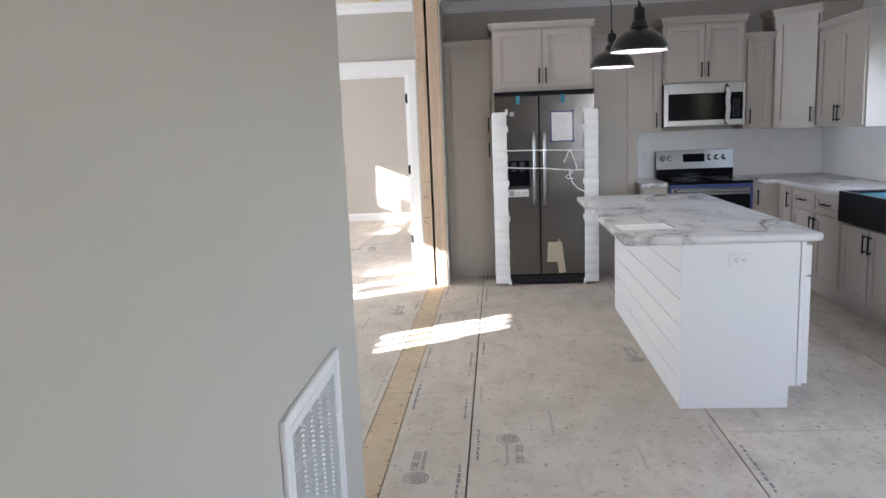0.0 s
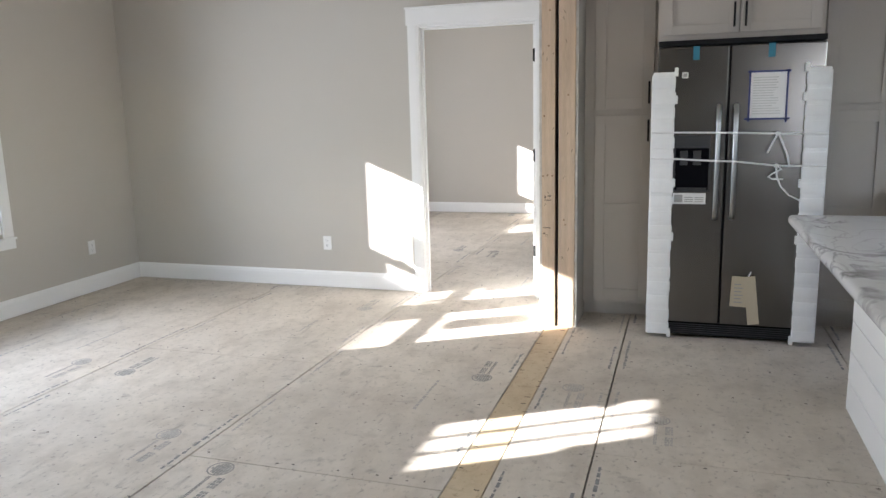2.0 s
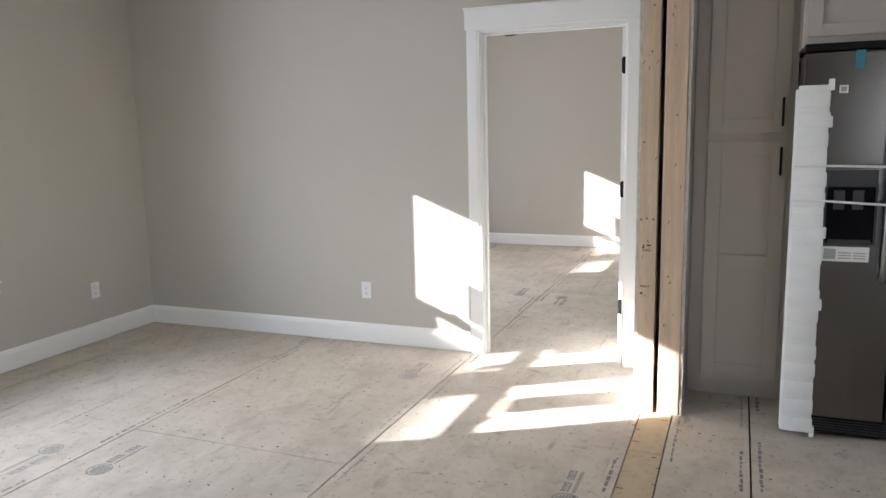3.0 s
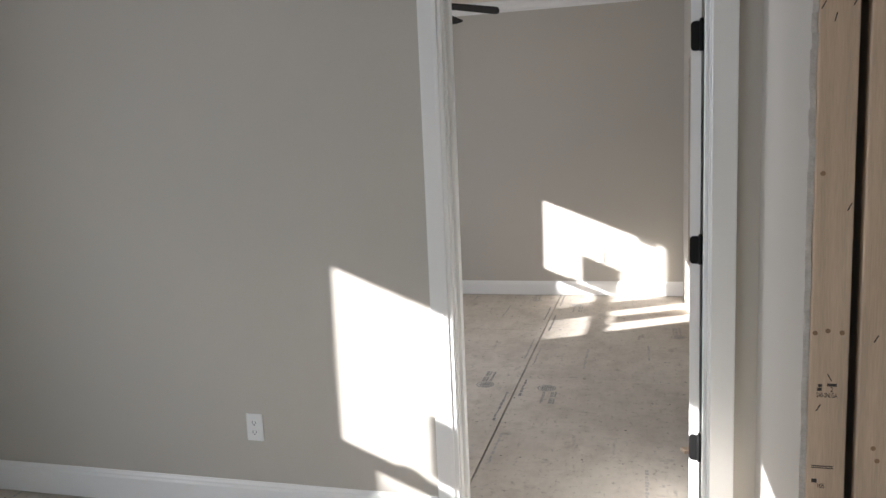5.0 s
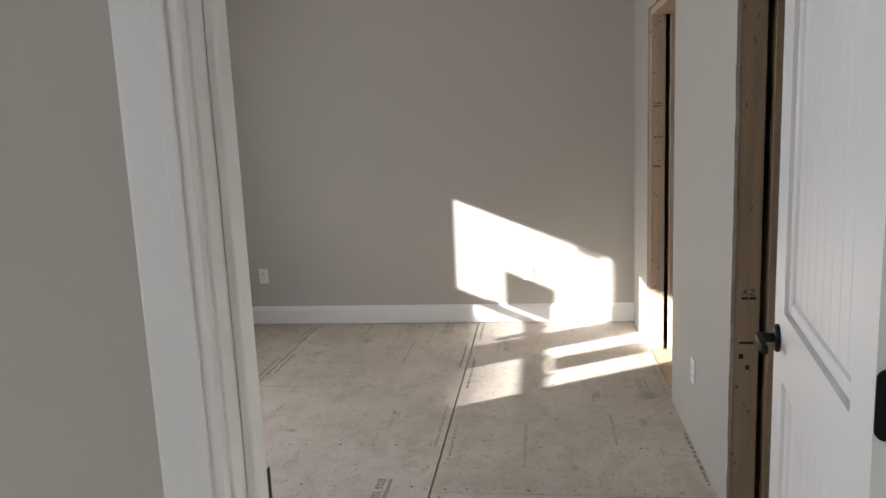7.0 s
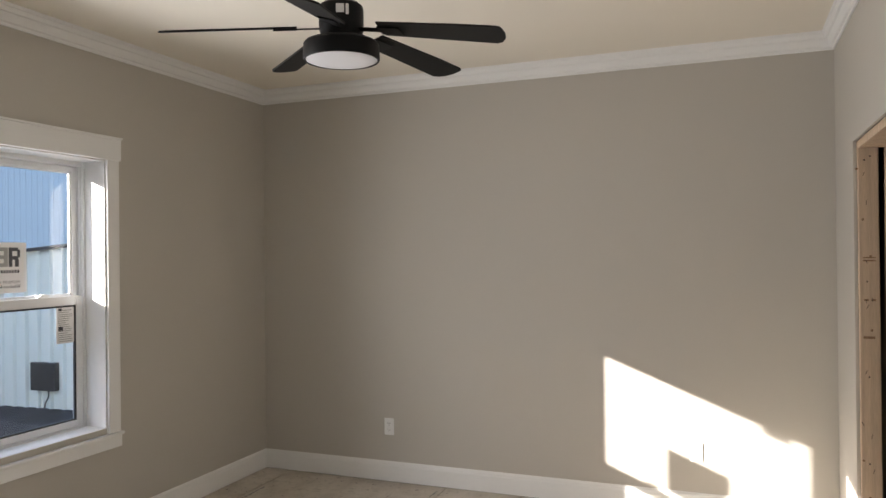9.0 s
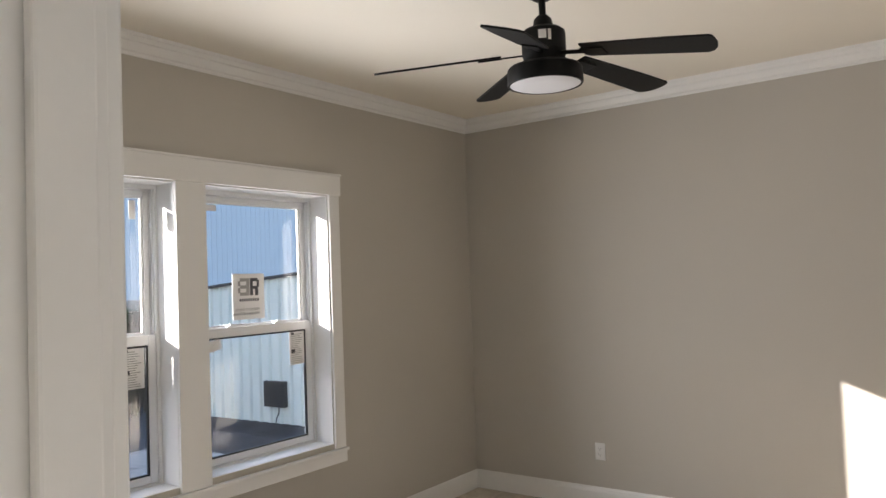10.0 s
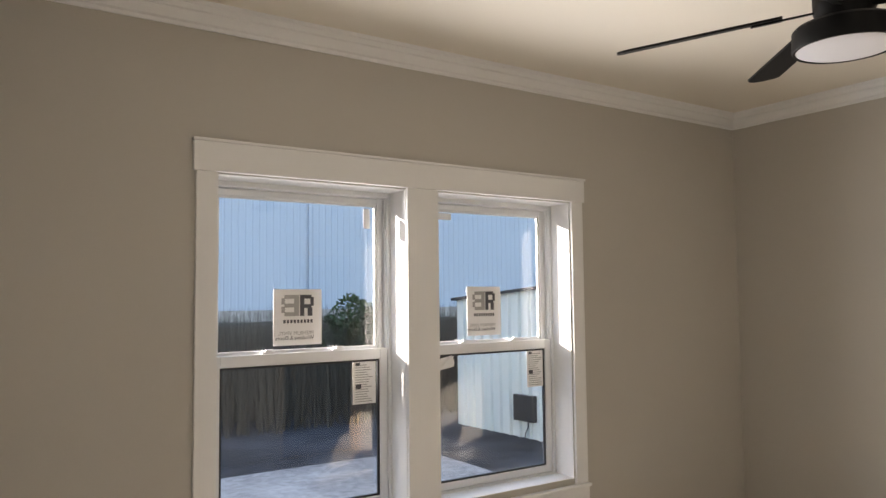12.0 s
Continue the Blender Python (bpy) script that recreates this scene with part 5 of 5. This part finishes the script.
FLOOR = bpy.data.objects["floor"]
COLS = [(LIV_X, -3.768), (-3.760, -2.546), (-2.538, -1.324), (-1.316, -0.166), (-0.004, 0.355), (0.363, 1.575), (1.583, 2.795), (2.803, EAST_X)]


def slab_quads(verts, faces, x0, y0, x1, y1, z0, z1):
    """A low plate: top and four sides."""
    i = len(verts)
    verts += [(x0, y0, z0), (x1, y0, z0), (x1, y1, z0), (x0, y1, z0), (x0, y0, z1), (x1, y0, z1), (x1, y1, z1), (x0, y1, z1)]
    faces += [(i + 4, i + 5, i + 6, i + 7), (i, i + 1, i + 5, i + 4), (i + 1, i + 2, i + 6, i + 5), (i + 2, i + 3, i + 7, i + 6), (i + 3, i, i + 4, i + 7)]


def quads_object(name, verts, faces, mat, label, category):
    me = bpy.data.meshes.new(name)
    me.from_pydata(verts, [], faces)
    me.materials.append(mat)
    return tagged(new(name, me), label, category, kind="stuff")


prints, faded, nails = ([], []), ([], []), ([], [])
rnd = random.Random(11)
for i, (x0, x1) in enumerate(COLS):
    shift = (0.55, 1.78)[i % 2]
    if i == 5:
        shift = 5.33 - 2.44 * 2 - SOUTH_Y
    cuts = [SOUTH_Y] + [SOUTH_Y + shift + 2.44 * k for k in range(7) if SOUTH_Y + shift + 2.44 * k < YB - 0.2] + [YB]
    for a, b in zip(cuts, cuts[1:]):
        part("floor_panel", boxes((x0, a + 0.002, -0.031, x1, b - 0.002, 0.0)), PLY, FLOOR)
        # edge print: runs of small marks along the long edges
        for side in (x0 + 0.030, x1 - 0.040):
            if x1 - x0 < 0.3:
                continue
            y = a + rnd.uniform(0.1, 0.5)
            while y < b - 0.3:
                end = min(y + rnd.uniform(0.25, 0.6), b - 0.05)
                tgt = prints if rnd.random() < 0.6 else faded
                while y < end:
                    h = rnd.uniform(0.012, 0.05)
                    slab_quads(*tgt, side + rnd.uniform(-0.002, 0.002), y, side + rnd.uniform(0.008, 0.016), y + h, 0.0, 0.0006)
                    y += h + rnd.uniform(0.006, 0.02)
                y += rnd.uniform(0.25, 0.7)
        # faded stripes down the sheet
        for f in (0.33, 0.66):
            if x1 - x0 > 1 and rnd.random() < 0.7:
                xx, y = x0 + (x1 - x0) * f + rnd.uniform(-0.03, 0.03), a + rnd.uniform(0.2, 1.2)
                for _ in range(rnd.randint(4, 14)):
                    h = rnd.uniform(0.01, 0.04)
                    slab_quads(*faded, xx, y, xx + rnd.uniform(0.010, 0.018), y + h, 0.0, 0.0005)
                    y += h + rnd.uniform(0.005, 0.015)
# fasteners: rows over the joists, and along the strip
y = SOUTH_Y + 0.2
while y < YB:
    x = LIV_X + 0.1
    while x < EAST_X:
        if rnd.random() < 0.72 and not -0.17 < x < 0.0:
            yy, w, h = y + rnd.uniform(-0.012, 0.012), rnd.uniform(0.004, 0.015), rnd.uniform(0.0035, 0.008)
            slab_quads(*nails, x, yy, x + w, yy + h, 0.0, 0.0008)
        x += rnd.uniform(0.06, 0.20)
    y += 0.406
y = SOUTH_Y
while y < YB - 0.1:
    part("floor_strip", boxes((-0.161, y, -0.031, -0.010, min(y + 1.2, YB), -0.001)), STRIP, FLOOR, "tan plywood strip along the joint of the floor")
    y += 1.204
y = SOUTH_Y
while y < YB:
    w = rnd.uniform(0.012, 0.03)
    x = rnd.choice((-0.155, -0.022, -0.05))
    slab_quads(*nails, x, y, x + w, y + 0.004, -0.001, 0.0002)
    y += rnd.uniform(0.07, 0.16)
quads_object("floor_print", *prints, STAMP, "grey mill print along the panel edges", "floor print")
quads_object("floor_print_faded", *faded, FADED, "faded mill print on the floor panels", "floor print")
quads_object("floor_nails", *nails, SEAM, "rows of dark nail and staple heads", "nails")


def mill_stamp(x, y, way, faint=False):
    """A round mark with two lines of blurred print; way: +1 when the print runs toward +y from the mark."""
    root = thing("floor_stamp", (x, y, 0), "round grey mill stamp with blurred print on the floor panel", "stamp", "mill stamps on the floor")
    mat = FADED if faint else SMUDGE
    part("ring", lathe(bmesh.new(), [(0.050, 0.0001), (0.050, 0.0007), (0.057, 0.0007), (0.057, 0.0001)], (x, y, 0), 32, closed=True), mat, root)
    v, f = [], []
    for k in range(7):
        u = -0.042 + 0.0125 * k
        half = math.sqrt(0.046 ** 2 - min(abs(u) + 0.004, 0.0455) ** 2)
        slab_quads(v, f, x + u, y - half, x + u + 0.0098, y + half, 0.0, 0.0005)
    me = bpy.data.meshes.new("mark")
    me.from_pydata(v, [], f)
    me.materials.append(mat)
    ob = new("mark", me)
    ob.parent, ob.matrix_parent_inverse = root, Matrix.Translation(-Vector(root.location))
    v, f = [], []
    for row, (o, w, n_) in enumerate(((-0.036 * way, 0.034, 9), (0.012 * way, 0.014, 14))):
        s = 0.068
        for k in range(n_):
            h = 0.20 / n_
            if k != 4 or row:
                a, b = sorted((y + way * (s + h * k), y + way * (s + h * k + h * 0.78)))
                for q0, q1 in ((0, 0.30), (0.42, 0.62), (0.74, 1)) if k % 2 else ((0, 0.55), (0.68, 1)):
                    slab_quads(v, f, x + o + w * q0, a, x + o + w * q1, b, 0.0, 0.0006)
    me = bpy.data.meshes.new("print")
    me.from_pydata(v, [], f)
    me.materials.append(mat)
    ob = new("print", me)
    ob.parent, ob.matrix_parent_inverse = root, Matrix.Translation(-Vector(root.location))


for x, y, way, faint in ((0.135, 3.16, 1, False), (0.541, 3.56, -1, False), (1.372, 4.755, 1, False), (-1.112, 4.79, -1, False), (-0.330, 6.075, 1, False), (0.606, 5.74, -1, True),
                         (-1.55, 5.02, -1, True), (-1.52, 9.58, 1, False), (-1.135, 9.56, -1, False), (-0.303, 10.84, 1, True), (-1.53, 12.08, 1, True), (-1.14, 11.88, -1, True),
                         (-2.75, 5.75, -1, True), (-2.35, 5.66, 1, False), (-1.55, 7.25, 1, True), (-2.75, 11.25, -1, True), (0.17, 6.05, -1, True)):
    mill_stamp(x, y, way, faint)
scrap = solid("wood_scrap", local(boxes((-0.045, -0.022, 0.0, 0.045, 0.022, 0.018), bevel=0.002), pose(-0.352, 8.735, 0.0003, 0, 0, 20)), LUMBER, "small offcut of pine lying on the floor", "wood scrap")
solid("ceiling_tag", boxes((-0.66, 7.58, CEIL_L - 0.003, -0.58, 7.68, CEIL_L), bevel=0.001), material("yellow_tag_paper", (0.75, 0.55, 0.08), 0.6, var=0.05), "small yellow tag stuck to the ceiling", "tag")


def stud_marks(x, y, z, kind):
    """Staples, knots and a grade stamp on the face of a stud."""
    if kind == "knot":
        return lathe(bmesh.new(), [(0.0, 0), (0.0058, 0), (0.0058, -0.0008), (0, -0.0008)], (x, y, z), 14, "y")
    m = pose(x, y, z, 0, 30 * math.sin(z * 40), 0)
    return local(boxes((-0.0012, -0.0012, -0.010, 0.0012, 0, 0.010)), m)


KNOT = material("dark_pine_knot", (0.27, 0.165, 0.095), 0.7, var=0.3, bump=0)
for i, (sx, y, z1) in enumerate(((-0.150, 7.118, 2.6), (-0.028, 7.118, 2.6), (-0.150, 9.632, 2.0), (-0.150, 11.642, 2.0))):
    # the stud whose face this is
    studs_here = [o for o in bpy.data.objects if o.name.startswith("wall_stud") and abs(o.location.y - y) < 0.02 and o.location.x - 0.01 < sx < o.location.x + 0.1]
    if not studs_here:
        continue
    root = studs_here[0]
    rr = random.Random(30 + i)
    for k in range(11):
        part("staple", stud_marks(sx + rr.uniform(-0.035, 0.035), y, rr.uniform(0.2, z1), "staple"), SEAM, root)
    for k in range(6):
        part("knot", stud_marks(sx + rr.uniform(-0.032, 0.032), y, rr.uniform(0.2, z1), "knot"), KNOT, root)


def words(name, text, size, m, mat, parent):
    """Lettering in the built-in font, as a flat mesh."""
    cu = bpy.data.curves.new(name, "FONT")
    cu.body, cu.size, cu.extrude = text, size, 0.0003
    tmp = bpy.data.objects.new(name, cu)
    scene.collection.objects.link(tmp)
    me = bpy.data.meshes.new_from_object(tmp.evaluated_get(bpy.context.evaluated_depsgraph_get()))
    bpy.data.objects.remove(tmp)
    me.transform(m)
    me.materials.clear()
    me.materials.append(mat)
    ob = new(name, me)
    ob.parent, ob.matrix_parent_inverse = parent, Matrix.Translation(-Vector(parent.location))
    return ob


for o in [o for o in bpy.data.objects if o.name.startswith("wall_stud") and o.type == "EMPTY" and o.location.x < -0.15 and abs(o.location.y - 7.118) < 0.01]:
    for text, size, x, z in (("240-2", 0.0165, -0.175, 0.844), ("NLGA", 0.0165, -0.154, 0.844), ("2", 0.018, -0.145, 0.8585), ("105", 0.0165, -0.169, 0.611)):
        words("grade_stamp", text, size, pose(x, 7.1175, z, 90, 0, 0) @ Matrix.Diagonal((0.56 if len(text) > 3 else 0.75, 1, 1, 1)), SEAM, o)
    for x0, z0, x1, z1 in ((-0.174, 0.860, -0.164, 0.868), (-0.172, 0.870, -0.163, 0.877), (-0.152, 0.872, -0.131, 0.879), (-0.182, 0.6665, -0.133, 0.6690), (-0.182, 0.6620, -0.133, 0.6642), (-0.181, 0.624, -0.169, 0.634)):
        part("stamp_bar", boxes((x0, 7.1172, z0, x1, 7.1178, z1)), SEAM, o)
    for x, z in ((-0.182, 1.004), (-0.154, 1.010), (-0.123, 1.006)):
        part("knot", stud_marks(x, 7.1175, z, "knot"), KNOT, o)


for o in [o for o in bpy.data.objects if o.name.startswith("wall_stud") and o.type == "EMPTY" and o.location.x < -0.15 and abs(o.location.y - 9.632) < 0.01]:
    words("grade_stamp", "A.Z", 0.030, pose(-0.150, 9.6315, 0.834, 90, 0, 0), SEAM, o)
    for x0, z0, x1, z1 in ((-0.150, 0.818, -0.128, 0.828), (-0.124, 0.818, -0.100, 0.828), (-0.155, 0.655, -0.105, 0.664), (-0.155, 0.600, -0.140, 0.618), (-0.132, 0.560, -0.118, 0.576)):
        part("stamp_bar", boxes((x0, 9.6312, z0, x1, 9.6318, z1)), SEAM, o)


for o in [o for o in bpy.data.objects if o.name.startswith("wall_stud") and o.type == "EMPTY" and o.location.x < -0.15 and abs(o.location.y - 11.642) < 0.01]:
    for x, z in ((-0.146, 2.005), (-0.122, 2.022), (-0.140, 1.43), (-0.136, 0.98), (-0.138, 0.57), (-0.140, 0.23), (-0.158, 0.055), (-0.130, 0.05), (-0.104, 0.055)):
        part("nail_hole", lathe(bmesh.new(), [(0.0, 0), (0.0042, 0), (0.0042, -0.0008), (0, -0.0008)], (x, 11.642, z), 10, "y"), SEAM, o)
    for x0, z0, x1, z1 in ((-0.156, 1.525, -0.104, 1.533), (-0.156, 1.540, -0.104, 1.546), (-0.154, 1.338, -0.134, 1.348), (-0.124, 1.338, -0.104, 1.348), (-0.158, 1.160, -0.110, 1.172)):
        part("stamp_bar", boxes((x0, 11.6412, z0, x1, 11.6418, z1)), KNOT, o)


# the stickers are read from outside: mirrored lettering
for x, base in ((BED_X, BW), (LIV_X, LW)):
    win = bpy.data.objects["window_1" if x == BED_X else "window_2"]
    d = base - 8.84
    for s0, s1, t0, t1 in ((9.154 + d, 9.387 + d, 1.399, 1.652), (10.218 + d, 10.440 + d, 1.403, 1.663)):
        w, h = s1 - s0, t1 - t0
        for text, v, size in (("PREMIUM VINYL", 0.185, 0.024), ("Windows & Doors", 0.10, 0.024)):
            # letters run toward -y and face outward, seen from behind
            m = pose(x - 0.17 - 0.026 + 0.0028, s1 - 0.17 * w, t0 + v * h) @ Matrix(((0, 0, 1, 0), (-1, 0, 0, 0), (0, 1, 0, 0), (0, 0, 0, 1)))
            words("lettering", text, size, m, GREYINK if v > 0.15 else INK, win)
